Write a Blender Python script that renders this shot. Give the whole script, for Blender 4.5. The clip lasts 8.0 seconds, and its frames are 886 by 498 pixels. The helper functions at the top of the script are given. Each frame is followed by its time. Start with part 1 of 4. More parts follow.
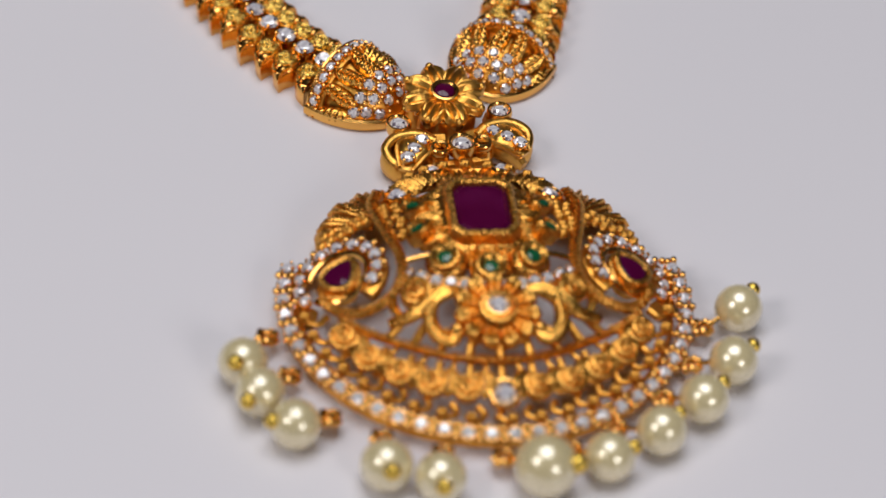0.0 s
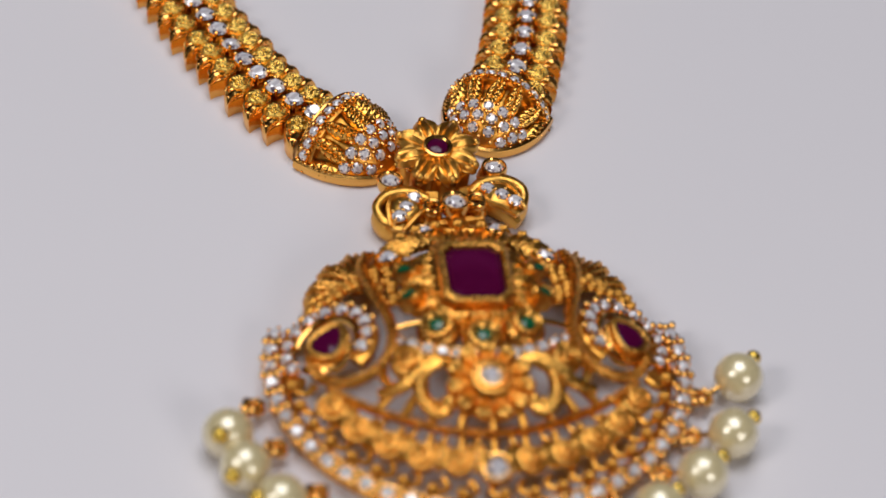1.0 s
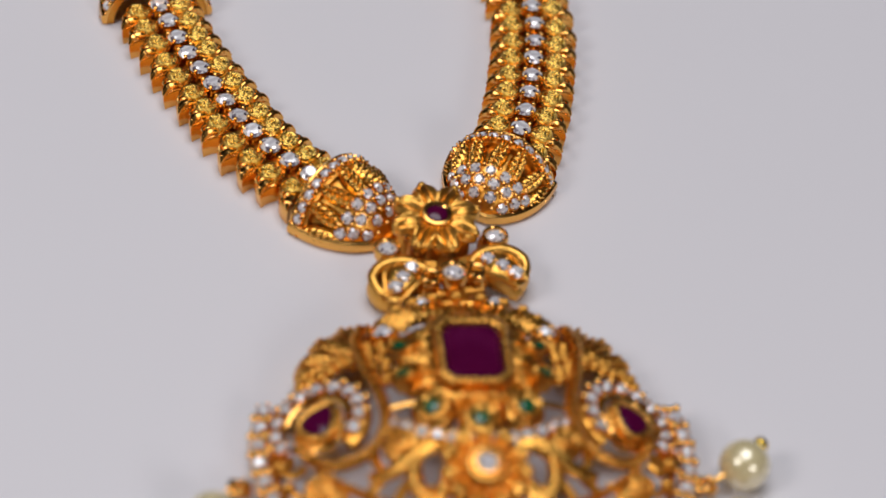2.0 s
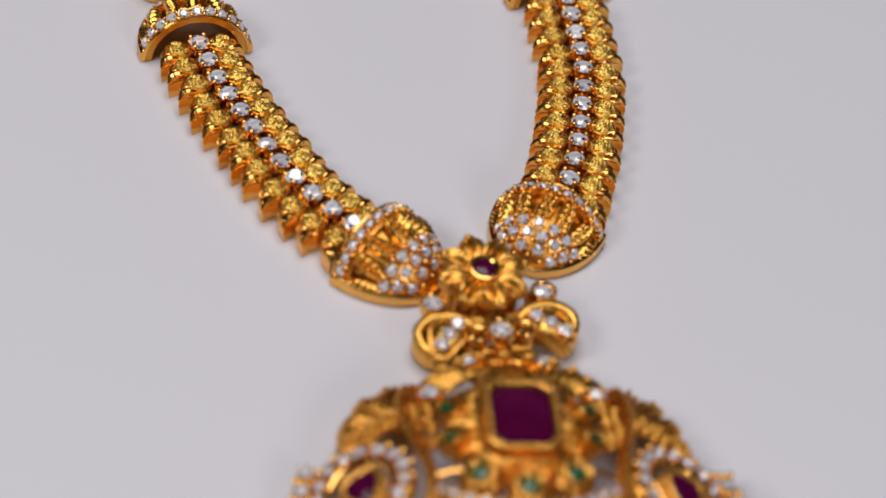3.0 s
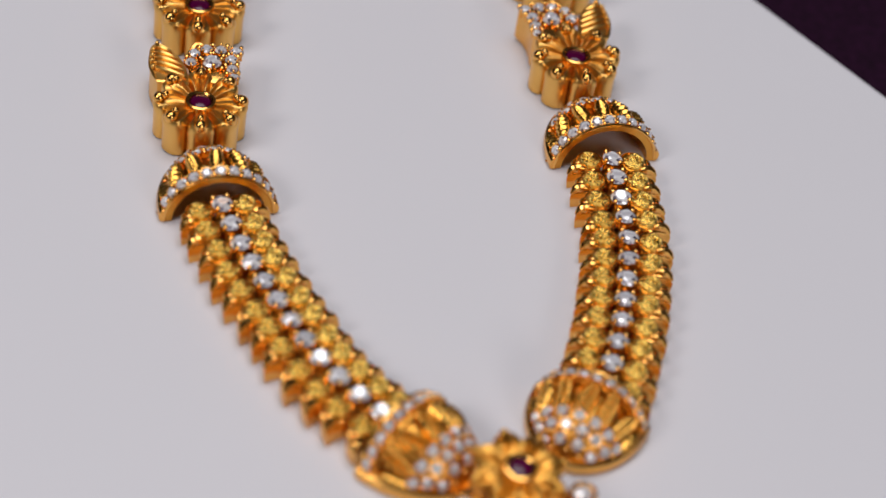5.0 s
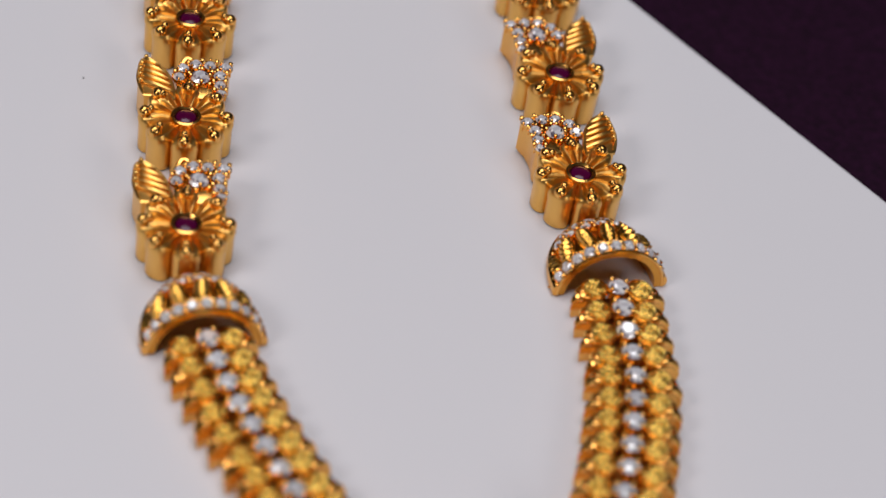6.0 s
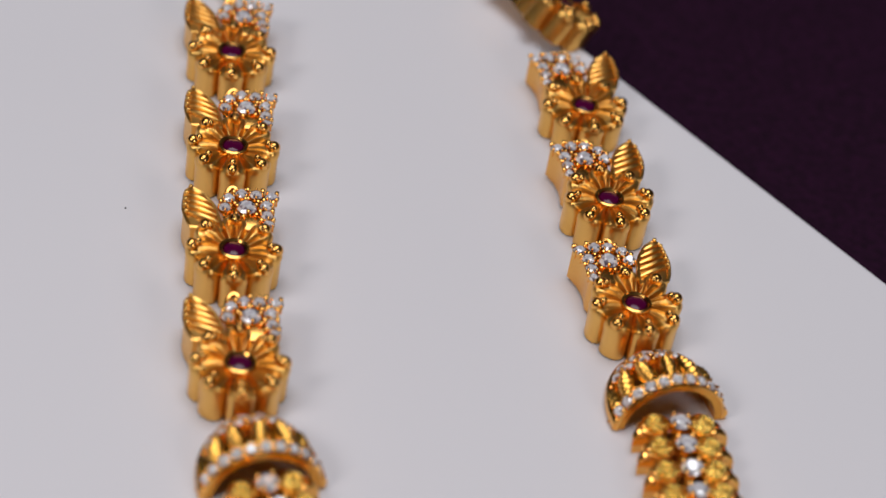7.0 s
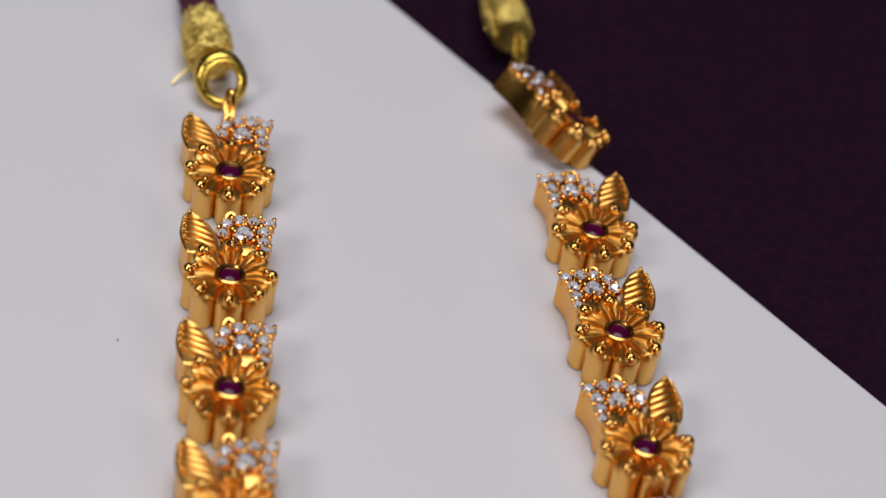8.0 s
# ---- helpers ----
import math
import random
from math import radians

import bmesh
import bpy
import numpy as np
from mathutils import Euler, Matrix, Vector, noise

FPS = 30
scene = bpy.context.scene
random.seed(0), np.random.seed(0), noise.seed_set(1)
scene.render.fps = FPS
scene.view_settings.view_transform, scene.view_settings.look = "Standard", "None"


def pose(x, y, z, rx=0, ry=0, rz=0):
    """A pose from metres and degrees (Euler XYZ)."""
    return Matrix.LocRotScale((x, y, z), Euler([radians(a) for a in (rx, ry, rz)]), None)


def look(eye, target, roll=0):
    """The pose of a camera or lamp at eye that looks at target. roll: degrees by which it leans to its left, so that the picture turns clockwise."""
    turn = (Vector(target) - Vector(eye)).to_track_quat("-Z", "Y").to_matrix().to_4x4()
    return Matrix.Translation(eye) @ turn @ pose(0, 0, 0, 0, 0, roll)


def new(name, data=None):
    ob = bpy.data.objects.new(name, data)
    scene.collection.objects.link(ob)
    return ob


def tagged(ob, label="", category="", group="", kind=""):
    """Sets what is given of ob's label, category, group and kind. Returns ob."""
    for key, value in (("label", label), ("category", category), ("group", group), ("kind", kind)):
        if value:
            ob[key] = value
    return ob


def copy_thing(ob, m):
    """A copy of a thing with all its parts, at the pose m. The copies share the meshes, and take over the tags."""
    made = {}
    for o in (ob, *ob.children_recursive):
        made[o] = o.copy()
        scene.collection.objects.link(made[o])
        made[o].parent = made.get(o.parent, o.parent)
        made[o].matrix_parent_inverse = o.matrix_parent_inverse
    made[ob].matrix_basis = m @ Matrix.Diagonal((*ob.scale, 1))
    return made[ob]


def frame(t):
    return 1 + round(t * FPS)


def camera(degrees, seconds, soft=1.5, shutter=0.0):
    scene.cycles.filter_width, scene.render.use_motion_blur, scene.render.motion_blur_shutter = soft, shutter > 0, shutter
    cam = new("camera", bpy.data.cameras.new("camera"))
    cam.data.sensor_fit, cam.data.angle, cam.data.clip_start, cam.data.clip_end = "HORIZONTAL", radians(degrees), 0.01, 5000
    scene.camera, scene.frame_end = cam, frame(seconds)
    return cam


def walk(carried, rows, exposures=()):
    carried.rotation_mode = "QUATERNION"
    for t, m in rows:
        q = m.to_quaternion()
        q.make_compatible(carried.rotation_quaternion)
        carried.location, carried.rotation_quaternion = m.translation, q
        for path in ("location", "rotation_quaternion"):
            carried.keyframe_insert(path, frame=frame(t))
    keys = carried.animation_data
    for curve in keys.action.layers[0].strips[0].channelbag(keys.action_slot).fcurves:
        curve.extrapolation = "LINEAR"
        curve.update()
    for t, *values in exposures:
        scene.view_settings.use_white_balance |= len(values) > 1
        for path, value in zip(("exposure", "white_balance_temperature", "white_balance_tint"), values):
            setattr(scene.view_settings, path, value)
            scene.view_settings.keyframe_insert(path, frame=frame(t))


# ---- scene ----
# A gold temple necklace on a white board; all lengths of the jewellery are in millimetres and brought to metres by MM.
MM = 0.001

# ---- camera ----
cam = camera(20.17, 8.0, soft=1.6)
cam.data.dof.use_dof = True
cam.data.dof.focus_distance = 0.278
cam.data.dof.aperture_fstop = 17.0
PATH = [
    (0.0, look((-0.00428, -0.19056, 0.17916), (-0.00500, 0.00943, 0.00000), 5.84)),
    (0.5, look((-0.00481, -0.18471, 0.17974), (-0.00561, 0.01390, 0.00000), 6.02)),
    (1.0, look((-0.00467, -0.17951, 0.18020), (-0.00490, 0.01939, 0.00000), 6.25)),
    (1.5, look((-0.00456, -0.17302, 0.18008), (-0.00464, 0.02547, 0.00000), 6.78)),
    (3.0, look((-0.01055, -0.15724, 0.17977), (-0.01122, 0.03766, 0.00000), 8.25)),
    (3.5, look((-0.01364, -0.15351, 0.17865), (-0.01400, 0.04209, 0.00000), 8.56)),
    (4.0, look((-0.01348, -0.14828, 0.17889), (-0.01472, 0.04837, 0.00000), 8.74)),
    (4.5, look((-0.01362, -0.14280, 0.18009), (-0.01703, 0.05595, 0.00000), 8.72)),
    (6.0, look((-0.01900, -0.11470, 0.18220), (-0.02023, 0.08513, 0.00000), 10.03)),
    (6.5, look((-0.02267, -0.10889, 0.18453), (-0.02451, 0.09460, 0.00000), 10.05)),
    (7.0, look((-0.03167, -0.10676, 0.18304), (-0.02835, 0.10507, 0.00000), 10.41)),
    (7.5, look((-0.03354, -0.09982, 0.18472), (-0.02953, 0.11790, 0.00000), 10.70)),
    (8.0, look((-0.03377, -0.09103, 0.18634), (-0.03119, 0.12717, 0.00000), 10.76)),
]
walk(cam, PATH, exposures=[(0.0, 0.0), (8.0, 0.0)])

# ---- light: two lamps beside the camera, one under the ceiling ----
world = bpy.data.worlds.new("world")
scene.world = world
world.use_nodes = True
world.node_tree.nodes["Background"].inputs["Color"].default_value = (0.8, 0.82, 0.9, 1)
world.node_tree.nodes["Background"].inputs["Strength"].default_value = 0.05


def lamp(name, eye, target, watts, size, colour):
    data = bpy.data.lights.new(name, "AREA")
    data.shape, data.size, data.energy, data.color = "DISK", size, watts, colour
    ob = new(name, data)
    ob.matrix_world = look(eye, target)
    return ob


AIM = (-0.01, 0.06, 0.0)
lamp("lamp_key", (-0.53, -0.36, 0.62), AIM, 1.72, 0.3, (1.0, 0.95, 0.93))
lamp("lamp_side", (0.48, -0.60, 0.42), AIM, 1.36, 0.28, (1.0, 0.96, 0.95))
lamp("lamp_ceiling", (-0.1, 0.15, 1.55), AIM, 13.9, 1.2, (0.95, 0.96, 1.0))


# ---- materials ----
def node_material(name, colour, rough, metal=0.0, second=None, scale=400.0, bump=0.0, bump_scale=3000.0, rough_spread=0.08, relief=0.0001, **inputs):
    """A Principled surface whose colour and gloss wander at two scales, with fine relief."""
    m = bpy.data.materials.new(name)
    m.use_nodes = True
    nt = m.node_tree
    b = nt.nodes["Principled BSDF"]
    b.inputs["Metallic"].default_value = metal
    for key, value in inputs.items():
        b.inputs[key.replace("_", " ")].default_value = value
    co = nt.nodes.new("ShaderNodeTexCoord")
    n1 = nt.nodes.new("ShaderNodeTexNoise")
    n1.inputs["Scale"].default_value, n1.inputs["Detail"].default_value = scale, 6
    n2 = nt.nodes.new("ShaderNodeTexNoise")
    n2.inputs["Scale"].default_value, n2.inputs["Detail"].default_value = bump_scale, 4
    nt.links.new(co.outputs["Object"], n1.inputs["Vector"])
    nt.links.new(co.outputs["Object"], n2.inputs["Vector"])
    mix = nt.nodes.new("ShaderNodeMix")
    mix.data_type = "RGBA"
    mix.inputs[6].default_value = (*colour, 1)
    mix.inputs[7].default_value = (*(second or colour), 1)
    nt.links.new(n1.outputs["Fac"], mix.inputs[0])
    nt.links.new(mix.outputs[2], b.inputs["Base Color"])
    spread = nt.nodes.new("ShaderNodeMapRange")
    spread.inputs["To Min"].default_value, spread.inputs["To Max"].default_value = max(0.0, rough - rough_spread), rough + rough_spread
    nt.links.new(n2.outputs["Fac"], spread.inputs["Value"])
    nt.links.new(spread.outputs["Result"], b.inputs["Roughness"])
    if bump:
        bp = nt.nodes.new("ShaderNodeBump")
        bp.inputs["Strength"].default_value, bp.inputs["Distance"].default_value = bump, relief
        nt.links.new(n2.outputs["Fac"], bp.inputs["Height"])
        nt.links.new(bp.outputs["Normal"], b.inputs["Normal"])
    return m


GOLD = node_material("polished_gold", (0.97, 0.545, 0.15), 0.2, 1.0, (0.89, 0.43, 0.095), 300, 0.16, 1800)
GOLD_MATTE = node_material("grained_gold", (1.0, 0.69, 0.165), 0.27, 1.0, (0.93, 0.54, 0.10), 900, 1.0, 1700, relief=0.00036)
GOLD_SATIN = node_material("satin_gold", (0.91, 0.51, 0.115), 0.32, 1.0, (0.77, 0.37, 0.062), 400, 0.45, 2600)
GOLD_OLD = node_material("antique_gold", (0.90, 0.455, 0.085), 0.36, 1.0, (0.70, 0.30, 0.045), 420, 0.55, 2800)
GOLD_CAST = node_material("cast_gold", (0.94, 0.50, 0.11), 0.28, 1.0, (0.68, 0.295, 0.045), 700, 0.7, 2700, relief=0.00014)
GOLD_PALE = node_material("pale_gold", (0.95, 0.57, 0.165), 0.33, 1.0, (0.81, 0.435, 0.105), 500, 0.1, 2600, rough_spread=0.05)
GOLD_BRASS = node_material("yellow_brass", (0.86, 0.60, 0.12), 0.26, 1.0, (0.76, 0.48, 0.07), 260, 0.1, 2500)
GOLD_PETAL = node_material("brushed_gold", (0.96, 0.535, 0.12), 0.25, 1.0, (0.82, 0.40, 0.065), 400, 0.22, 2400)
THREAD = node_material("gold_thread", (0.97, 0.76, 0.25), 0.32, 0.9, (0.74, 0.52, 0.11), 900, 0.6, 5000)
DIAMOND = node_material("white_zircon", (0.97, 0.96, 1.0), 0.06, 0.12, (0.90, 0.90, 0.98), 900, 0, rough_spread=0.03, IOR=2.3)
# sparkle is painted: each facet's base colour runs from dark to white at random
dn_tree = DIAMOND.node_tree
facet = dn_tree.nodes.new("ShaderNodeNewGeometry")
painted_sparkle = dn_tree.nodes.new("ShaderNodeValToRGB")
painted_sparkle.color_ramp.elements[0].color, painted_sparkle.color_ramp.elements[1].color = (0.05, 0.035, 0.07, 1), (1, 0.98, 1, 1)
painted_sparkle.color_ramp.elements[0].position, painted_sparkle.color_ramp.elements[1].position = 0.1, 0.43
middle = painted_sparkle.color_ramp.elements.new(0.23)
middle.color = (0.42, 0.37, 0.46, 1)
dn_tree.links.new(facet.outputs["Random Per Island"], painted_sparkle.inputs["Fac"])
# each whole stone's colour is also dimmed a little at random
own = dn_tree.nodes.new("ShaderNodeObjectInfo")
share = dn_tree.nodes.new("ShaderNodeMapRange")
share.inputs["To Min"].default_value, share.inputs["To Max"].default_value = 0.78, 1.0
dimmed_sparkle = dn_tree.nodes.new("ShaderNodeMix")
dimmed_sparkle.data_type = "RGBA"
dimmed_sparkle.inputs[6].default_value = (0.16, 0.13, 0.19, 1)
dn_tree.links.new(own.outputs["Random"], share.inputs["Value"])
dn_tree.links.new(share.outputs["Result"], dimmed_sparkle.inputs[0])
dn_tree.links.new(painted_sparkle.outputs["Color"], dimmed_sparkle.inputs[7])
dn_tree.links.new(dimmed_sparkle.outputs[2], dn_tree.nodes["Principled BSDF"].inputs["Base Color"])
RUBY = node_material("ruby_red_stone", (0.115, 0.003, 0.052), 0.12, 0.0, (0.075, 0.0015, 0.03), 350, 0.05, 1500, IOR=1.45, Transmission_Weight=0.2)
EMERALD = node_material("green_stone", (0.013, 0.19, 0.072), 0.1, 0.0, (0.006, 0.07, 0.03), 500, 0.0, IOR=1.6, Transmission_Weight=0.3)
PEARL = node_material("cream_pearl", (0.88, 0.765, 0.47), 0.28, 0.15, (0.80, 0.655, 0.33), 160, 0.03, 900, IOR=2.0, Coat_Weight=1.0, Coat_Roughness=0.15, Coat_IOR=2.2)
BOARD = node_material("white_board", (0.80, 0.775, 0.812), 0.5, 0.0, (0.775, 0.752, 0.79), 14, 0.05, 1800)
PURPLE = node_material("purple_paper", (0.033, 0.0046, 0.027), 0.75, 0.0, (0.0005, 0.0002, 0.0005), 1100, 0.8, 1500, Specular_IOR_Level=0.12)
CORD = node_material("maroon_cord", (0.11, 0.006, 0.035), 0.7, 0.0, (0.06, 0.003, 0.02), 500, 0.6, 2500)
WALL = node_material("dark_wall_paint", (0.16, 0.15, 0.155), 0.8, 0.0, (0.12, 0.112, 0.118), 1.5, 0.05, 90)
FLOOR = node_material("dark_floor", (0.20, 0.17, 0.15), 0.6, 0.0, (0.15, 0.12, 0.10), 3, 0.1, 60)
# for the unseen west wall, black so that the tipped link reflects dark
WALL_WEST = node_material("unseen_black_wall", (0.02, 0.02, 0.02), 0.9, 0.0, (0.012, 0.012, 0.012), 2, 0.1, 90)
DUST = node_material("grey_speck", (0.12, 0.11, 0.11), 0.8)


# ---- mesh building ----
class Geo:
    """Vertices and faces in millimetres."""

    def __init__(self):
        self.v, self.f = [], []

    def add(self, verts, faces):
        o = len(self.v)
        self.v += [tuple(p) for p in verts]
        self.f += [tuple(i + o for i in f) for f in faces]
        return self

    def grid(self, fn, nu, nv, wrap_u=False, wrap_v=False):
        cu, cv = (nu if wrap_u else nu + 1), (nv if wrap_v else nv + 1)
        verts = [fn(i / nu, j / nv) for i in range(cu) for j in range(cv)]
        faces = [(i * cv + j, (i + 1) % cu * cv + j, (i + 1) % cu * cv + (j + 1) % cv, i * cv + (j + 1) % cv) for i in range(nu) for j in range(nv)]
        return self.add(verts, faces)

    def ball(self, c, r, n=8, flat=1.0):
        m = max(3, n // 2)
        verts = [(c[0], c[1], c[2] + r * flat)]
        for i in range(1, m):
            a = math.pi * i / m
            verts += [(c[0] + r * math.sin(a) * math.cos(2 * math.pi * j / n), c[1] + r * math.sin(a) * math.sin(2 * math.pi * j / n), c[2] + r * flat * math.cos(a)) for j in range(n)]
        verts.append((c[0], c[1], c[2] - r * flat))
        faces = [(0, 1 + j, 1 + (j + 1) % n) for j in range(n)]
        faces += [(1 + i * n + j, 1 + (i + 1) * n + j, 1 + (i + 1) * n + (j + 1) % n, 1 + i * n + (j + 1) % n) for i in range(m - 2) for j in range(n)]
        last = len(verts) - 1
        faces += [(last, last - n + (j + 1) % n, last - n + j) for j in range(n)]
        return self.add(verts, faces)

    def tube(self, pts, r, n=8, closed=False, tall=1.0):
        """A round bar along pts; r is one radius or one for each point; tall stretches it upwards."""
        pts = [Vector(p) for p in pts]
        rs = r if isinstance(r, (list, tuple)) else [r] * len(pts)
        verts, k = [], len(pts)
        for i, p in enumerate(pts):
            d = (pts[(i + 1) % k] - pts[i - 1]) if closed else (pts[min(i + 1, k - 1)] - pts[max(i - 1, 0)])
            d.normalize()
            side = d.cross(Vector((0, 0, 1)))
            side = side.normalized() if side.length > 1e-3 else Vector((1, 0, 0))
            up = side.cross(d)
            verts += [p + side * rs[i] * math.cos(2 * math.pi * j / n) + up * rs[i] * tall * math.sin(2 * math.pi * j / n) for j in range(n)]
        faces = [(i * n + j, i * n + (j + 1) % n, (i + 1) % k * n + (j + 1) % n, (i + 1) % k * n + j) for i in range(k if closed else k - 1) for j in range(n)]
        if not closed:
            faces += [tuple(range(n - 1, -1, -1)), tuple(range((k - 1) * n, k * n))]
        return self.add(verts, faces)

    def prism(self, outline, z0, z1, bevel=0.2, dish=0.0):
        """An upright block over an outline (counterclockwise, star-shaped), with a rounded upper edge."""
        k = len(outline)
        cx, cy = sum(p[0] for p in outline) / k, sum(p[1] for p in outline) / k
        size = max(math.hypot(x - cx, y - cy) for x, y in outline)
        rings = [(1, z0), (1, z1 - bevel), (1 - 0.3 * bevel / size, z1 - 0.3 * bevel), (1 - bevel / size, z1)]
        verts = [(cx + (x - cx) * s, cy + (y - cy) * s, z) for s, z in rings for x, y in outline]
        faces = [(i * k + j, i * k + (j + 1) % k, (i + 1) * k + (j + 1) % k, (i + 1) * k + j) for i in range(3) for j in range(k)]
        verts += [(cx, cy, z1 - dish), (cx, cy, z0)]
        faces += [(3 * k + j, 3 * k + (j + 1) % k, 4 * k) for j in range(k)] + [((j + 1) % k, j, 4 * k + 1) for j in range(k)]
        return self.add(verts, faces)

    def turned(self, profile, n=16, c=(0, 0, 0)):
        """A turned shape: (radius, height) pairs round a vertical axis."""
        m = len(profile)
        verts = [(c[0] + r * math.cos(2 * math.pi * j / n), c[1] + r * math.sin(2 * math.pi * j / n), c[2] + z) for r, z in profile for j in range(n)]
        return self.add(verts, [(i * n + j, i * n + (j + 1) % n, (i + 1) * n + (j + 1) % n, (i + 1) * n + j) for i in range(m - 1) for j in range(n)])

    def moved(self, m):
        self.v = [tuple(m @ Vector(p)) for p in self.v]
        return self

    def mirrored(self):
        g = Geo()
        g.v = [(-x, y, z) for x, y, z in self.v]
        g.f = [f[::-1] for f in self.f]
        return g

    def mesh(self, name, material, sharp=38):
        """The mesh, smooth but for edges over sharp degrees."""
        me = bpy.data.meshes.new(name)
        me.from_pydata([(x * MM, y * MM, z * MM) for x, y, z in self.v], [], self.f)
        bm = bmesh.new()
        bm.from_mesh(me)
        bmesh.ops.recalc_face_normals(bm, faces=bm.faces)
        bm.to_mesh(me)
        bm.free()
        me.polygons.foreach_set("use_smooth", [True] * len(me.polygons))
        me.set_sharp_from_angle(angle=radians(sharp))
        me.materials.append(material)
        return me


def part(name, shape, material, parent, label="", at=None, sharp=38):
    """One mesh object under a thing or a part; shape is a Geo or a ready mesh; at is its pose in millimetres in the parent."""
    me = shape if isinstance(shape, bpy.types.Mesh) else shape.mesh(name, material, sharp)
    ob = new(name, me)
    ob.parent = parent
    if at is not None:
        ob.matrix_basis = Matrix.Translation(at.translation * MM) @ at.to_3x3().to_4x4()
    return tagged(ob, label)


def thing(name, label, category, x, y, turn, z=0.0, group="necklace pieces", m=None):
    ob = new(name)
    ob.empty_display_size = 0.002
    ob.matrix_basis = m if m is not None else pose(x * MM, y * MM, z * MM, 0, 0, turn)
    return tagged(ob, label, category, group)


def spline(pts, n):
    """A smooth line through pts (Catmull-Rom), n steps to a stretch."""
    p = [Vector(q) for q in pts]
    p = [2 * p[0] - p[1]] + p + [2 * p[-1] - p[-2]]
    out = []
    for i in range(1, len(p) - 2):
        a, b, c, d = p[i - 1:i + 3]
        for k in range(n):
            t = k / n
            out.append(0.5 * (2 * b + (c - a) * t + (2 * a - 5 * b + 4 * c - d) * t * t + (3 * b - a - 3 * c + d) * t ** 3))
    return out + [p[-2]]


def even(line, step):
    """Points at even steps along a line, with the way it goes there."""
    out, left = [], 0.0
    for a, b in zip(line, line[1:]):
        length = (b - a).length
        while left <= length:
            out.append((a.lerp(b, left / length), (b - a).normalized()))
            left += step
        left -= length
    return out


def facing(x, y, z, normal=(0, 0, 1), spin=0.0, size=1.0):
    """The pose of a part that sits at x, y, z with its top along normal, turned by spin degrees about it."""
    n = Vector(normal).normalized()
    side = Vector((0, 1, 0)).cross(n).normalized()
    m = Matrix((side, n.cross(side), n)).transposed().to_4x4()
    return Matrix.Translation((x, y, z)) @ m @ Matrix.Rotation(radians(spin), 4, "Z") @ Matrix.Scale(size, 4)


def disc(cx, cy, r, n=24, lobes=0, depth=0.0, squash=1.0):
    return [(cx + (r + depth * abs(math.cos(lobes * math.pi * i / n))) * math.cos(2 * math.pi * i / n), cy + squash * (r + depth * abs(math.cos(lobes * math.pi * i / n))) * math.sin(2 * math.pi * i / n)) for i in range(n)]


# ---- shared stones and settings (unit radius, base at 0) ----
def brilliant(seed):
    """A round stone: a flat table, kites round it and small facets down to the girdle, each a little out of true."""
    rnd, g, n = random.Random(seed), Geo(), 8
    tx, ty = rnd.uniform(-0.24, 0.24), rnd.uniform(-0.24, 0.24)
    ring = [2 * math.pi * (i + 0.5) / n for i in range(n)]
    verts = [(0.5 * math.cos(a), 0.5 * math.sin(a), 0.42 + 0.5 * (tx * math.cos(a) + ty * math.sin(a))) for a in ring]
    verts += [(0.76 * math.cos(2 * math.pi * i / n), 0.76 * math.sin(2 * math.pi * i / n), 0.25 + rnd.uniform(-0.08, 0.08)) for i in range(n)]
    verts += [(math.cos(math.pi * i / n), math.sin(math.pi * i / n), 0.0) for i in range(2 * n)]
    verts += [(0, 0, -0.8)]
    faces = [(0, 1, 2, 3), (0, 3, 4, 7), (4, 5, 6, 7)]
    for i in range(n):
        k = (i + 1) % n
        a, b, c = 2 * n + 2 * i, 2 * n + 2 * i + 1, 2 * n + (2 * i + 2) % (2 * n)
        faces += [(i, n + k, k), (i, n + i, n + k), (n + i, a, b), (n + i, b, n + k), (n + k, b, c), (a, 4 * n, b), (b, 4 * n, c)]
    # every facet is its own island, so its painted brightness may differ from its neighbours'
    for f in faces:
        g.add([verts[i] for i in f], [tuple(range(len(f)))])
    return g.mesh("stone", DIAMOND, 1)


def prong_setting():
    """A little cup with four bead-tipped prongs."""
    g = Geo().turned([(0.0, -1.0), (0.7, -1.0), (1.12, -0.15), (1.1, 0.02), (0.92, 0.02), (0.62, -0.55), (0.0, -0.85)], 12)
    for i in range(4):
        a = math.pi / 4 + i * math.pi / 2
        g.tube([(1.02 * math.cos(a), 1.02 * math.sin(a), -0.8), (1.0 * math.cos(a), 1.0 * math.sin(a), 0.25)], 0.16, 6)
        g.ball((0.96 * math.cos(a), 0.96 * math.sin(a), 0.28), 0.24, 6)
    return g.mesh("setting", GOLD)


def bezel_setting():
    """A round collar with a rolled lip and a stepped seat."""
    return Geo().turned([(0.0, -1.2), (1.3, -1.2), (1.5, -0.5), (1.48, 0.05), (1.38, 0.28), (1.22, 0.3), (1.1, 0.14), (1.04, 0.0), (0.98, -0.1), (0.7, -0.6), (0.0, -0.9)], 20).mesh("setting", GOLD)


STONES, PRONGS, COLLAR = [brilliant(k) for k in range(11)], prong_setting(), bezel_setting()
CABOCHON = {}
for key, mat in (("ruby", RUBY), ("emerald", EMERALD)):
    CABOCHON[key] = Geo().turned([(0.0, -0.5), (1.0, -0.4), (1.0, 0.0), (0.9, 0.16), (0.62, 0.26), (0.0, 0.28)], 14).mesh(key, mat, 25)


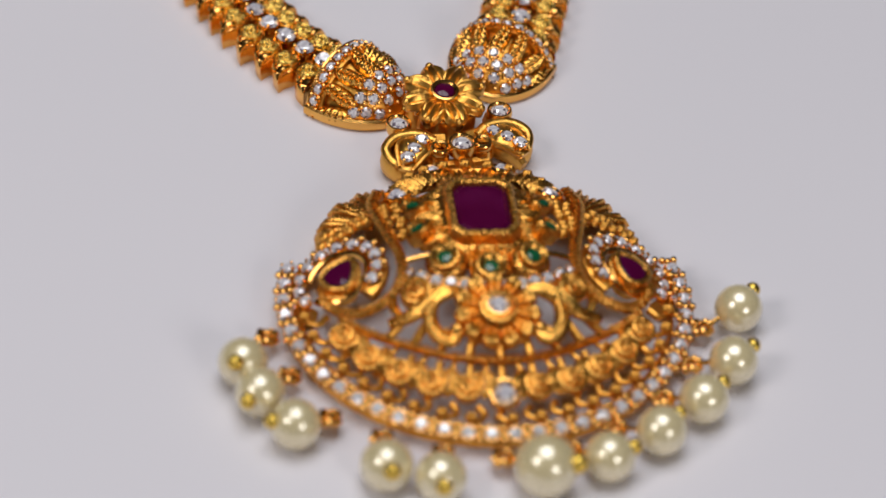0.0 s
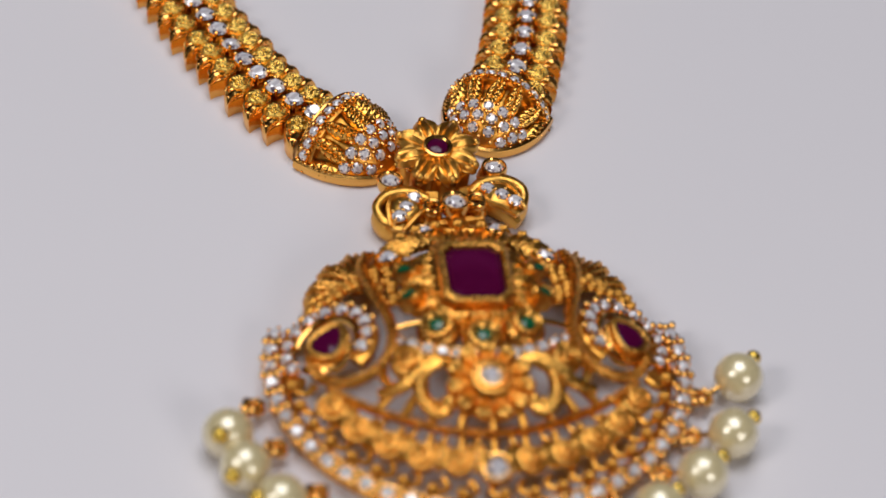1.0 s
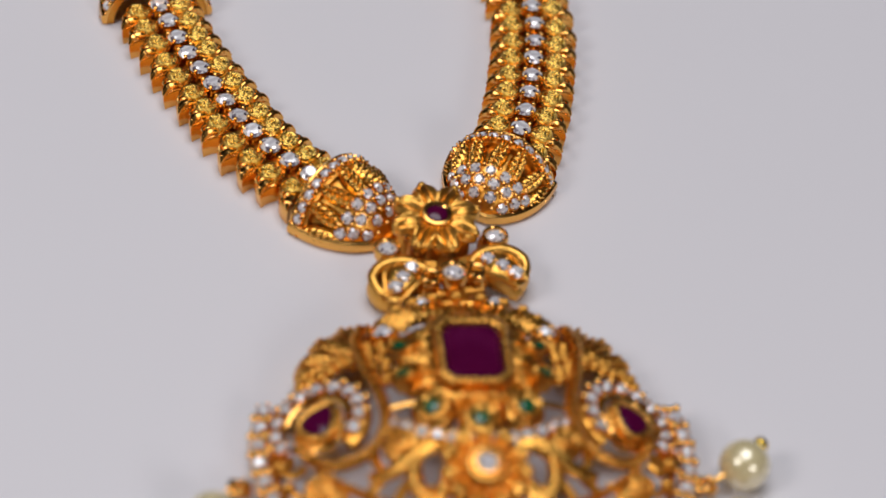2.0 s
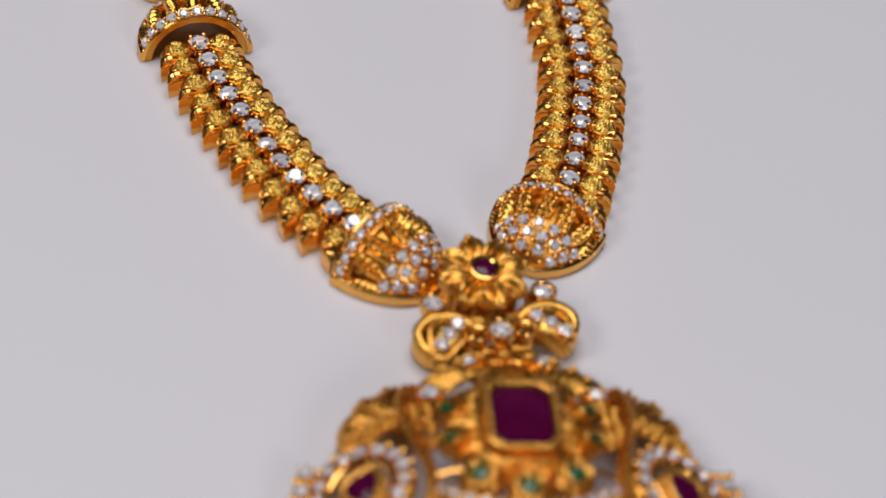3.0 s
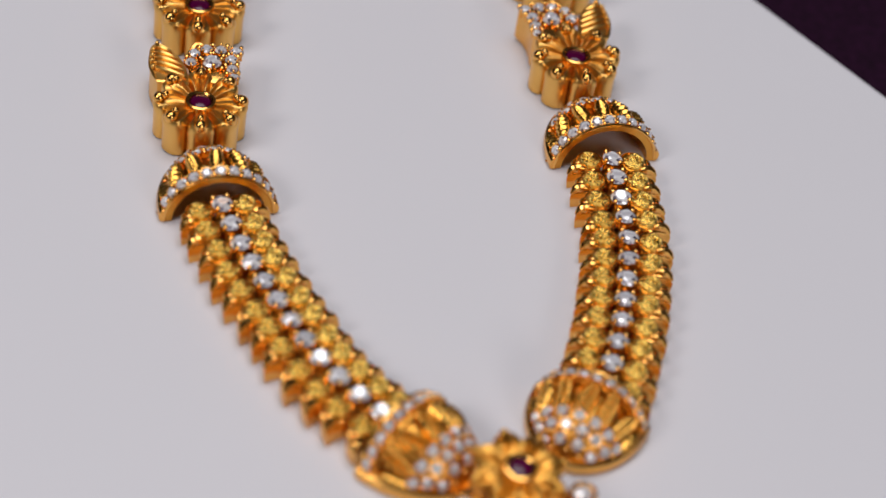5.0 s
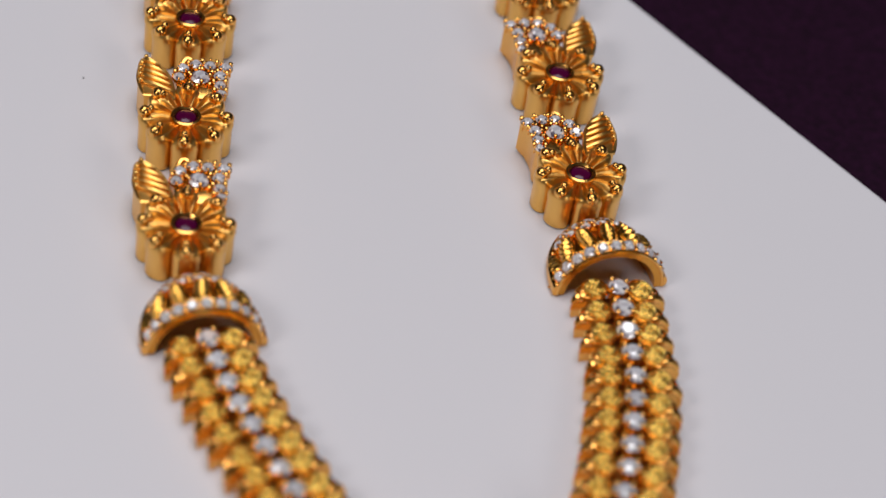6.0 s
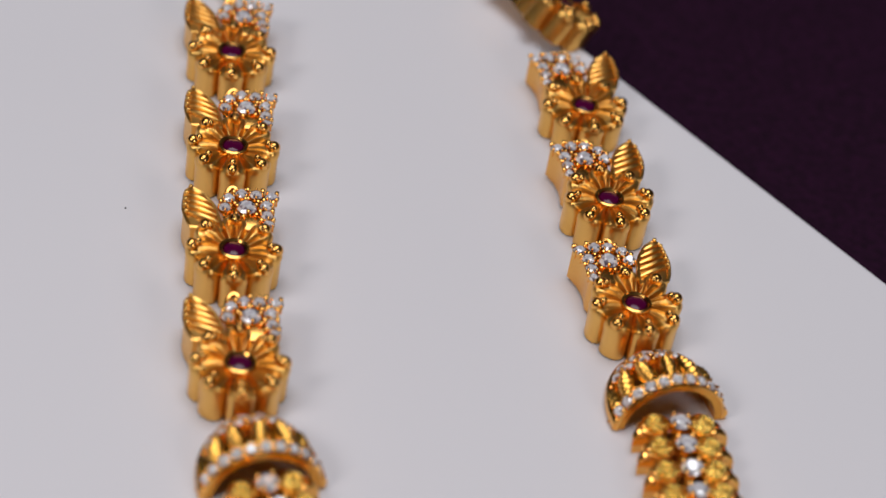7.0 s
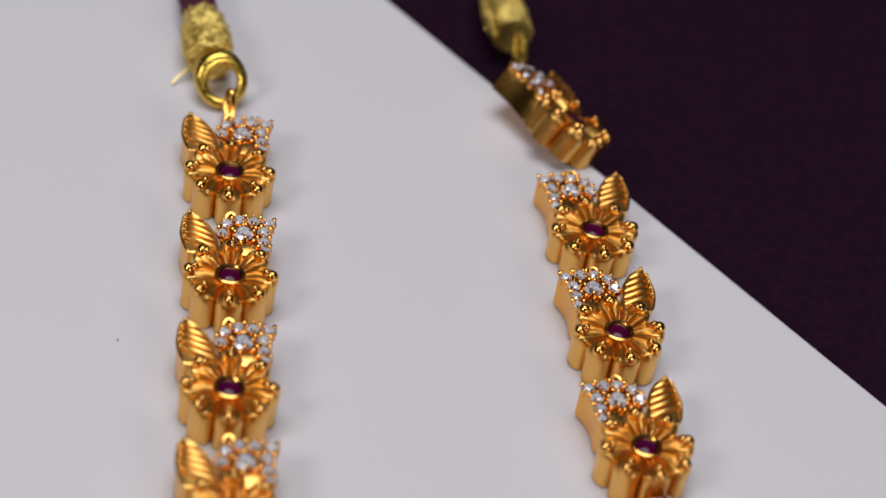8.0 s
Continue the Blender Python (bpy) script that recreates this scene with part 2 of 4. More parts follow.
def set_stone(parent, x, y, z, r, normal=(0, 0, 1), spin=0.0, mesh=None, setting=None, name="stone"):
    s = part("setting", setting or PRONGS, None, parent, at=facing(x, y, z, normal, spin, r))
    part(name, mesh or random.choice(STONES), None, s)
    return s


# ---- the room: plain walls that close the place, table and board ----
def slab(name, x0, x1, y0, y1, z0, z1, material, label, category, m=None, bevel=0.0):
    bm = bmesh.new()
    bmesh.ops.create_cube(bm, size=1.0, matrix=Matrix.Translation(((x0 + x1) / 2, (y0 + y1) / 2, (z0 + z1) / 2)) @ Matrix.Diagonal((x1 - x0, y1 - y0, z1 - z0, 1)))
    if bevel:
        bmesh.ops.bevel(bm, geom=bm.edges[:], offset=bevel, segments=3, affect="EDGES", profile=0.5)
    me = bpy.data.meshes.new(name)
    bm.to_mesh(me)
    bm.free()
    me.materials.append(material)
    ob = new(name, me)
    if m is not None:
        ob.matrix_basis = m
    return tagged(ob, label, category, kind="structure")


slab("floor", -1.7, 1.7, -1.7, 1.7, -0.80, -0.75, FLOOR, "dark plain floor under the table", "floor")
slab("wall_north", -1.7, 1.7, 1.6, 1.7, -0.75, 1.65, WALL, "plain dark painted wall", "wall")
slab("wall_south", -1.7, 1.7, -1.7, -1.6, -0.75, 1.65, WALL, "plain dark painted wall", "wall")
slab("wall_east", 1.6, 1.7, -1.6, 1.6, -0.75, 1.65, WALL, "plain dark painted wall", "wall")
# out of view; added in black to darken reflections on the gold
slab("wall_west", -1.7, -1.6, -1.6, 1.6, -0.75, 1.65, WALL_WEST, "unseen plain wall kept black for dark reflections in the gold", "wall")
slab("ceiling", -1.7, 1.7, -1.7, 1.7, 1.65, 1.70, WALL, "plain dark painted ceiling", "ceiling")
slab("ground", -0.7, 0.7, -0.5, 0.7, -0.035, -0.006, PURPLE, "table top covered in dark purple paper", "table top", bevel=0.002)
for sx in (-0.6, 0.6):
    for sy in (-0.4, 0.6):
        slab("table_leg", sx - 0.03, sx + 0.03, sy - 0.03, sy + 0.03, -0.75, -0.035, FLOOR, "dark square table leg", "table leg")
EDGE = math.degrees(math.atan2(-70.2, 75.3))
tagged(slab("backdrop", -0.36, 0.30, -0.46, 0.0, -0.0058, 0.0, BOARD, "smooth white board lying on purple paper", "board", pose(-0.006, 0.1393, 0, 0, 0, EDGE), 0.0006))


# ---- petals, used in the links, the connector and the pendant ----
def spun(degrees_z, z=0.0, tilt=0.0):
    return Matrix.Translation((0, 0, z)) @ Matrix.Rotation(radians(tilt), 4, "X") @ Matrix.Rotation(radians(degrees_z), 4, "Z")


def wedge_petal(n, r0, notch, tip, z_in, z_rim, z_foot, ridge=0.2, boss=0.4, groove=0.6, ridges=3, nu=16, nv=20):
    """One of n ribbed petals of a solid flower, pointing along y, its outer wall reaching down to z_foot."""
    half, rows = math.pi / n, nu + 3

    def fn(u, v):
        i, q = round(u * rows), 2 * v - 1
        edge = notch + (tip - notch) * math.sqrt(max(0.0, 1 - abs(q) ** 2.3))
        w = min(1.0, i / nu)
        r = r0 + (edge - r0) * w
        z = z_in + (z_rim - z_in) * w ** 1.4 + ridge * math.cos(ridges * math.pi * q) * math.sin(math.pi * min(1, 0.1 + 0.93 * w))
        z += boss * math.exp(-((w - 0.87) / 0.1) ** 2 - (q / 0.42) ** 2) - groove * abs(q) ** 4 * (0.35 + 0.65 * w)
        if w > 0.9:
            z -= 0.4 * ((w - 0.9) / 0.1) ** 2
        if i > nu:
            r, z = ((edge + 0.03, z - 0.35), (edge - 0.08, z - 0.8), (edge - 0.12, z_foot))[i - nu - 1]
        return (r * math.sin(q * half * 0.985), r * math.cos(q * half * 0.985), z)
    return Geo().grid(fn, rows, nv)


def free_petal(r0, r1, width, z0, z1, arch, ridge=0.14, thick=0.5, blunt=0.62, nu=14, nv=32):
    """A petal with a point of its own, ridged above and closed below, pointing along y."""
    def fn(u, v):
        a = 2 * math.pi * v
        q = math.cos(a)
        w = width * max(0.0, math.sin(math.pi * (0.14 + 0.85 * u))) ** blunt
        z = z0 + (z1 - z0) * u + arch * math.sin(math.pi * u) - 0.45 * width * q * q * (0.3 + 0.5 * u)
        z += ridge * math.cos(3 * math.pi * q) * math.sin(math.pi * (0.1 + 0.85 * u)) if math.sin(a) >= 0 else thick * math.sin(a)
        return (q * w, r0 + (r1 - r0) * u, z)
    return Geo().grid(fn, nu, nv, wrap_v=True)


LINK_PETAL = wedge_petal(8, 1.3, 3.8, 5.25, 3.45, 3.95, 0.15, 0.24, 0.0, 0.65).mesh("petal", GOLD_PALE)
TIP_BEAD = Geo().ball((0, 0.36, -0.16), 0.76, 14, 0.85).ball((0.0, -0.3, 0.22), 0.46, 12).mesh("tip_bead", GOLD)


def make_link(flip):
    """One link: a flower with a red centre, a ribbed leaf and a spray of white stones."""
    ob = thing("flower_link", "gold flower link with red stone, ribbed leaf and white stones", "necklace link", 0, 0, 0)
    turned_over = (lambda g: g.mirrored()) if flip else (lambda g: g)
    sx = -1 if flip else 1
    part("body", turned_over(Geo().prism(disc(0, 0, 3.3, 32), 0.1, 2.6, 0.3)), GOLD_OLD, ob)
    for k in range(8):
        a = 45 * k
        p = part("petal", LINK_PETAL, None, ob, at=spun(a))
        part("tip_bead", TIP_BEAD, None, p, at=pose(0.1 * sx, 4.2, 3.95))
    b = part("bezel", Geo().turned([(1.85, 2.6), (1.8, 3.5), (1.66, 3.78), (1.42, 3.84), (1.22, 3.7), (1.18, 3.3), (0, 3.2)], 22), GOLD, ob)
    part("ruby", CABOCHON["ruby"], None, b, "dark red round stone", at=facing(0, 0, 3.5, size=1.18))

    # leaf: outline by its middle line and width, a tall wall, a raised edge and curved ribs
    mid = spline([(-3.0, 3.0, 0), (-3.55, 5.4, 0), (-3.85, 7.4, 0), (-4.5, 9.5, 0)], 6)

    def leaf(u, v):
        i = min(len(mid) - 2, int(u * (len(mid) - 1)))
        p = mid[i].lerp(mid[i + 1], u * (len(mid) - 1) - i)
        w = 1.9 * math.sin(math.pi * min(1, 0.3 + 0.7 * u)) ** 0.5 + 0.03
        q = 2 * v - 1
        return (p.x + q * w, p.y - 0.25 * q * w, 3.62 + 0.2 * u - 0.2 * q * q)
    top = Geo().grid(leaf, 24, 12)
    rim = [leaf(u / 14, 0) for u in range(15)] + [leaf(1 - u / 14, 1) for u in range(1, 14)]
    top.grid(lambda u, v: (lambda p: (p[0], p[1], p[2] * (1 - u) + 0.2 * u))((rim + rim[:1])[min(len(rim), round(v * len(rim)))]), 2, len(rim))
    top.tube([(x, y, z + 0.08) for x, y, z in rim], 0.24, 7, True)
    for k in range(5):
        u0 = 0.24 + 0.155 * k
        rib = [leaf(max(0.02, min(0.98, u0 + 0.13 * (0.5 - v) + 0.16 * (v - 0.45) ** 2)), v) for v in (0.06, 0.2, 0.35, 0.5, 0.65, 0.8, 0.94)]
        top.tube([(x, y, z + 0.1) for x, y, z in rib], [0.22, 0.3, 0.34, 0.34, 0.3, 0.25, 0.17], 7)
    for u in (0.3, 0.46, 0.62, 0.8, 0.99):
        x, y, z = leaf(u, 0.06)
        top.ball((x, y, z + 0.28), 0.29, 8)
    part("leaf", turned_over(top), GOLD_PALE, ob)

    plate = Geo()
    plate.prism([(-0.9, 3.8), (2.2, 3.4), (3.7, 2.7), (4.2, 3.8), (4.0, 5.0), (3.95, 6.2), (4.15, 7.6), (4.75, 9.3), (3.7, 9.45), (2.4, 9.6), (0.7, 9.5), (-0.9, 8.7), (-1.6, 6.8)], 0.3, 3.55, 0.3)
    stones = ((-0.55, 8.15, 0.62), (0.8, 8.95, 0.62), (2.3, 8.95, 0.66), (3.95, 8.6, 0.68), (1.3, 6.7, 1.02), (-0.95, 6.6, 0.64), (3.4, 7.15, 0.68), (3.4, 5.6, 0.64), (3.55, 4.1, 0.58))
    for x, y in ((0.1, 7.3), (2.6, 7.8), (1.5, 8.2), (3.2, 8.1), (0.2, 5.5), (2.4, 5.6), (4.2, 7.8), (4.1, 6.3), (2.8, 6.2), (-1.4, 7.5), (2.9, 4.7), (4.15, 4.8), (4.6, 9.3), (3.1, 9.6), (1.5, 9.7), (0.0, 9.2), (1.0, 5.2)):
        plate.ball((x * 1.03, y, 3.85), 0.31, 7)
    part("stone_plate", turned_over(plate), GOLD, ob)
    for x, y, r in stones:
        set_stone(ob, sx * x * 1.06, y, 3.82, 1.1 * r, spin=random.uniform(0, 90))
    loop = Geo().tube([(0.75 * math.sin(a), 10.5 + 1.4 * math.cos(a), 2.0 + 0.4 * math.cos(a)) for a in np.linspace(0, 2 * math.pi, 17)[:-1]], 0.32, 7, True)
    part("jump_ring", turned_over(loop), GOLD, ob)
    return ob


LEFT = [(-56.85, 129.2, 9.4), (-53.65, 111.2, 9.0), (-50.65, 93.9, 9.8), (-47.15, 76.8, 12.2)]
RIGHT = [(-14.45, 130.6, 16.5), (-10.65, 113.5, 17.0), (-6.75, 96.4, 18.5)]
for places, flip in ((LEFT, False), (RIGHT, True)):
    first = None
    for x, y, a in places:
        m = pose(x * MM, y * MM, 0, 0, 0, a) @ Matrix.Diagonal((1, 1, 1.12, 1))
        if first is None:
            first = make_link(flip)
            first.matrix_basis = m
        else:
            copy_thing(first, m)
tipped = copy_thing(first, pose(-0.0180, 0.1512, 0.0036, 0, 0, 47) @ pose(0, 0, 0, 0, 31, 0) @ pose(0, 0, 0, 8, 0, 0) @ pose(0, 0, -0.0040))
tagged(tipped, "gold flower link tipped sideways over the board's edge")


# ---- bead caps at both ends of the scale chains ----
def cap_size(s):
    return (1 - 0.95 * max(0.0, (s - 0.08) / 0.92) ** 2.1) ** 0.55 if s > 0.08 else 1.0


CAP_W, CAP_H, CAP_L = 5.9, 5.8, 8.8


def on_cap(s, a, lift=0.0):
    k = cap_size(s)
    return ((CAP_W * k + lift) * math.cos(a), CAP_L * s + lift * max(0.0, s - 0.5), max(0.1, (CAP_H * k + lift) * math.sin(a)))


def cap_normal(s, a):
    p = Vector(on_cap(s, a))
    n = (Vector(on_cap(s + 0.02, a)) - p).cross(Vector(on_cap(s, a + 0.03)) - p)
    return n.normalized() if n.z > 0 else -n.normalized()


def make_cap():
    ob = thing("bead_cap", "domed gold bead cap with leaf relief and rows of white stones", "bead cap", 0, 0, 0)
    shell = Geo()
    steps = [i / 16 for i in range(17)]
    for s0, s1 in ((0.0, 0.21), (0.59, 1.0)):
        shell.grid(lambda u, v, s0=s0, s1=s1: on_cap(s0 + (s1 - s0) * u, 0.02 + v * (math.pi - 0.04)), 8, 32)
        edge = s1 if s0 == 0.0 else s0
        shell.grid(lambda u, v, edge=edge: tuple(c * (1 - 0.13 * u) if i != 1 else c for i, c in enumerate(on_cap(edge, 0.02 + v * (math.pi - 0.04)))), 2, 32)
    shell.grid(lambda u, v: tuple(c * 0.87 if i != 1 else c for i, c in enumerate(on_cap(u * 0.9, v * math.pi))), 10, 24)
    shell.grid(lambda u, v: tuple(c * (0.87 + 0.13 * u) if i != 1 else -0.02 for i, c in enumerate(on_cap(0, v * math.pi))), 2, 32)
    shell.grid(lambda u, v: on_cap(1.0, v * math.pi, -1.0 * u), 3, 16)
    part("shell", shell, GOLD_OLD, ob)
    bands = Geo()
    for s, r in ((0.0, 0.2),):
        bands.tube([on_cap(s, 0.04 + (math.pi - 0.08) * i / 36, 0.12) for i in range(37)], r, 7)
    foot = [on_cap(s, 0.03, 0.25) for s in steps] + [on_cap(1 - s, math.pi - 0.03, 0.25) for s in steps]
    bands.tube([(x, y, 0.75) for x, y, z in foot], 0.42, 8, tall=1.7)
    part("rim", bands, GOLD, ob)
    def relief(u, v):
        q, wide = 2 * v - 1, math.sin(math.pi * (0.08 + 0.86 * u)) ** 0.5
        vein = 0.19 * math.cos((u * 5.5 - 0.9 * abs(q)) * 2 * math.pi) - 0.22 * math.exp(-(q / 0.16) ** 2)
        return (1.02 * q * wide, -2.15 + 4.3 * u, 1.1 * wide * math.sqrt(max(0.0, 1 - q * q)) + vein * wide * (1 - q * q) - 0.15)
    leaf = Geo().grid(relief, 40, 14).mesh("relief_leaf", GOLD_PETAL)
    for k in range(7):
        a = 0.2 + (math.pi - 0.4) * k / 6
        part("relief_leaf", leaf, None, ob, at=facing(*on_cap(0.4, a, -0.35), cap_normal(0.4, a), 9 - 18 * (k % 2)))
    beads = Geo()
    for s, count, r, a0 in ((0.09, 13, 0.66, 0.1), (0.63, 7, 0.66, 0.45), (0.755, 6, 0.68, 0.55), (0.88, 4, 0.66, 0.65)):
        for k in range(count):
            a = a0 + (math.pi - 2 * a0) * k / (count - 1)
            set_stone(ob, *on_cap(s, a, 0.22), r, cap_normal(s, a) + Vector((0, -0.45 if s < 0.2 else 0.0, 0)), random.uniform(0, 90))
            b = a + 0.5 * (math.pi - 2 * a0) / (count - 1)
            for ds in (-0.055, 0.06):
                beads.ball(on_cap(max(0.0, s + ds), min(b, math.pi - 0.1), 0.3), 0.25, 7)
    part("beading", beads, GOLD, ob)
    return ob


CAPS = [(-42.3, 63.5, 20.5, 1.0), (-1.8, 83.2, 21.5, 1.0), (-19.0, 35.2, -122.0, 1.0), (-0.1, 44.0, 164.0, 0.97)]
first = None
for x, y, a, size in CAPS:
    m = pose(x * MM, y * MM, 0, 0, 0, a) @ Matrix.Scale(size, 4)
    if first is None:
        first = make_cap()
        first.matrix_basis = m
    else:
        copy_thing(first, m)


# ---- scale chains: white stones between two rows of curled scales ----
def comma(grow=0.0, n=10):
    """Outline of one scale: a round head beside the stones, a tail that sweeps out and down the chain."""
    back = spline([(1.3, 1.35, 0), (2.4, 1.75, 0), (3.6, 1.25, 0), (4.5, 0.2, 0), (5.0, -1.25, 0)], n // 2)
    front = spline([(5.0, -1.25, 0), (4.3, -1.15, 0), (3.5, -1.2, 0), (2.6, -1.4, 0), (1.5, -1.15, 0), (0.9, 0.1, 0), (1.3, 1.35, 0)], n // 2)
    pts = (back[:-1] + front[:-1])[::-1]
    c = Vector((2.6, 0.1, 0))
    return [c + (p - c) * (1 + grow) for p in pts]


def make_scale():
    """The polished body: tall curved wall, rolled edge, pointed tail and a coiled bead beside the head."""
    g = Geo()
    low = lambda p: 0.11 * max(0.0, p.x - 2.6) ** 1.6
    rings = [(-0.06, 0.15), (-0.02, 1.4), (0.0, 2.35), (-0.05, 2.68), (-0.14, 2.82), (-0.3, 2.7), (-0.6, 2.75)]
    k = len(comma())
    verts = [(p.x, p.y, z - (low(p) if z > 0.2 else 0)) for grow, z in rings for p in comma(grow)] + [(2.6, 0.1, 2.75)]
    faces = [(i * k + j, i * k + (j + 1) % k, (i + 1) * k + (j + 1) % k, (i + 1) * k + j) for i in range(len(rings) - 1) for j in range(k)]
    m = (len(rings) - 1) * k
    g.add(verts, faces + [(m + j, m + (j + 1) % k, m + k) for j in range(k)])
    # ridge that runs over the tail, and the coil at its root
    g.tube(spline([(2.9, -1.0, 3.0), (3.6, -0.75, 3.0), (4.3, -0.7, 2.75), (4.85, -1.05, 2.3)], 4), [0.12 + 0.42 * math.sin(math.pi * min(1, 0.1 + 0.85 * i / 12)) for i in range(13)], 9)
    g.ball((3.55, 0.05, 2.95), 0.4, 9)
    coil = [(3.55 + 0.68 * math.cos(a), 0.05 + 0.68 * math.sin(a), 2.85 + 0.05 * a) for a in np.linspace(-1.6, 2.9, 16)]
    g.tube(coil, [0.08 + 0.012 * i for i in range(16)], 6)
    arc = [(2.25 + 1.42 * math.cos(a), 0.22 + 1.5 * math.sin(a), 2.95) for a in np.linspace(0.5, 4.7, 24)]
    g.tube(arc, 0.17, 6)
    return g


def make_head():
    """The grained round head with a spiral groove."""
    def fn(u, v):
        a, r = 2 * math.pi * v, 1 - u
        return (2.3 + 1.42 * r * math.cos(a), 0.22 + 1.44 * r * math.sin(a), 2.65 + 1.15 * math.sqrt(max(0, 1 - r ** 2.3)) + 0.16 * math.cos(a + 9.5 * r) + 0.06 * math.sin(7 * a + 11 * r))
    return Geo().grid(fn, 14, 36, wrap_v=True)


SCALE_R, SCALE_L = make_scale().mesh("scale", GOLD), make_scale().mirrored().mesh("scale", GOLD)
HEAD_R, HEAD_L = make_head().mesh("scale_head", GOLD_MATTE), make_head().mirrored().mesh("scale_head", GOLD_MATTE)


def make_chain(pts, count):
    ob = thing("scale_chain", "gold chain of curled scales with a row of white stones", "necklace chain", 0, 0, 0)
    line = spline([(x, y, 0) for x, y in pts], 12)
    total = sum((b - a).length for a, b in zip(line, line[1:]))
    step = total / (count - 1) - 1e-4
    for k, (p, d) in enumerate(even(line, step)):
        turn = math.degrees(math.atan2(d.x, -d.y))
        for me, head, lean in ((SCALE_R, HEAD_R, 4), (SCALE_L, HEAD_L, -4)):
            body = part("scale", me, None, ob, at=pose(p.x, p.y, 0, random.uniform(-3, 3), lean + random.uniform(-2, 2), turn + random.uniform(-3, 3)))
            part("scale_head", head, None, body, "grained gold head")
        set_stone(ob, p.x, p.y, 3.55 + random.uniform(-0.1, 0.1), 1.16, (random.uniform(-0.12, 0.12), random.uniform(-0.12, 0.12), 1), turn + random.uniform(-8, 8))
    spine = Geo().tube([(p.x, p.y, 1.3) for p in line], 1.2, 8)
    part("spine", spine, GOLD_OLD, ob)
    return ob


make_chain([(-41.8, 61.8), (-38.5, 56.0), (-35.2, 51.15), (-31.4, 46.15), (-27.7, 41.4), (-23.1, 37.4), (-20.9, 35.8)], 12)
make_chain([(-1.1, 80.4), (0.25, 74.2), (1.6, 67.8), (1.9, 60.6), (1.8, 54.5), (1.2, 47.9), (0.8, 45.0)], 12)


# ---- connector: a flower over a bow, between the chains and the pendant ----
TURN = 10.5
con = thing("flower_connector", "gold flower with red stone above a bow with white stones", "necklace connector", -6.9, 29.9, TURN + 10)
tilt = pose(0, 0, 1.2, 7, 0, 0)
CON_PETAL = free_petal(1.4, 4.8, 1.55, 4.45, 4.3, 0.4, 0.24, 1.3, 0.36, 16, 40).ball((0, 4.55, 4.15), 0.5, 12).mesh("petal", GOLD_SATIN)
for k in range(8):
    part("petal", CON_PETAL, None, con, at=tilt @ spun(45 * k + 6))
part("body", Geo().prism(disc(0, 0, 3.5, 48, 8, 0.7), 0.15, 4.3, 0.3), GOLD_OLD, con, at=pose(0, 0, 0, 4, 0, 0))
for k in range(8):
    a = radians(45 * k + 28)
    part("bead", Geo().ball((0, 0, 0), 0.6, 10).mesh("bead", GOLD) if k == 0 else bpy.data.meshes["bead"], None, con, at=pose(3.7 * math.cos(a), 3.7 * math.sin(a), 4.3))
cb = part("bezel", Geo().turned([(1.75, 3.0), (1.75, 4.6), (1.6, 4.9), (1.35, 4.95), (1.15, 4.8), (1.12, 4.3), (0, 4.2)], 22), GOLD, con, at=tilt)
part("ruby", CABOCHON["ruby"], None, cb, "dark red round stone", at=facing(0, 0, 4.7, size=1.13))
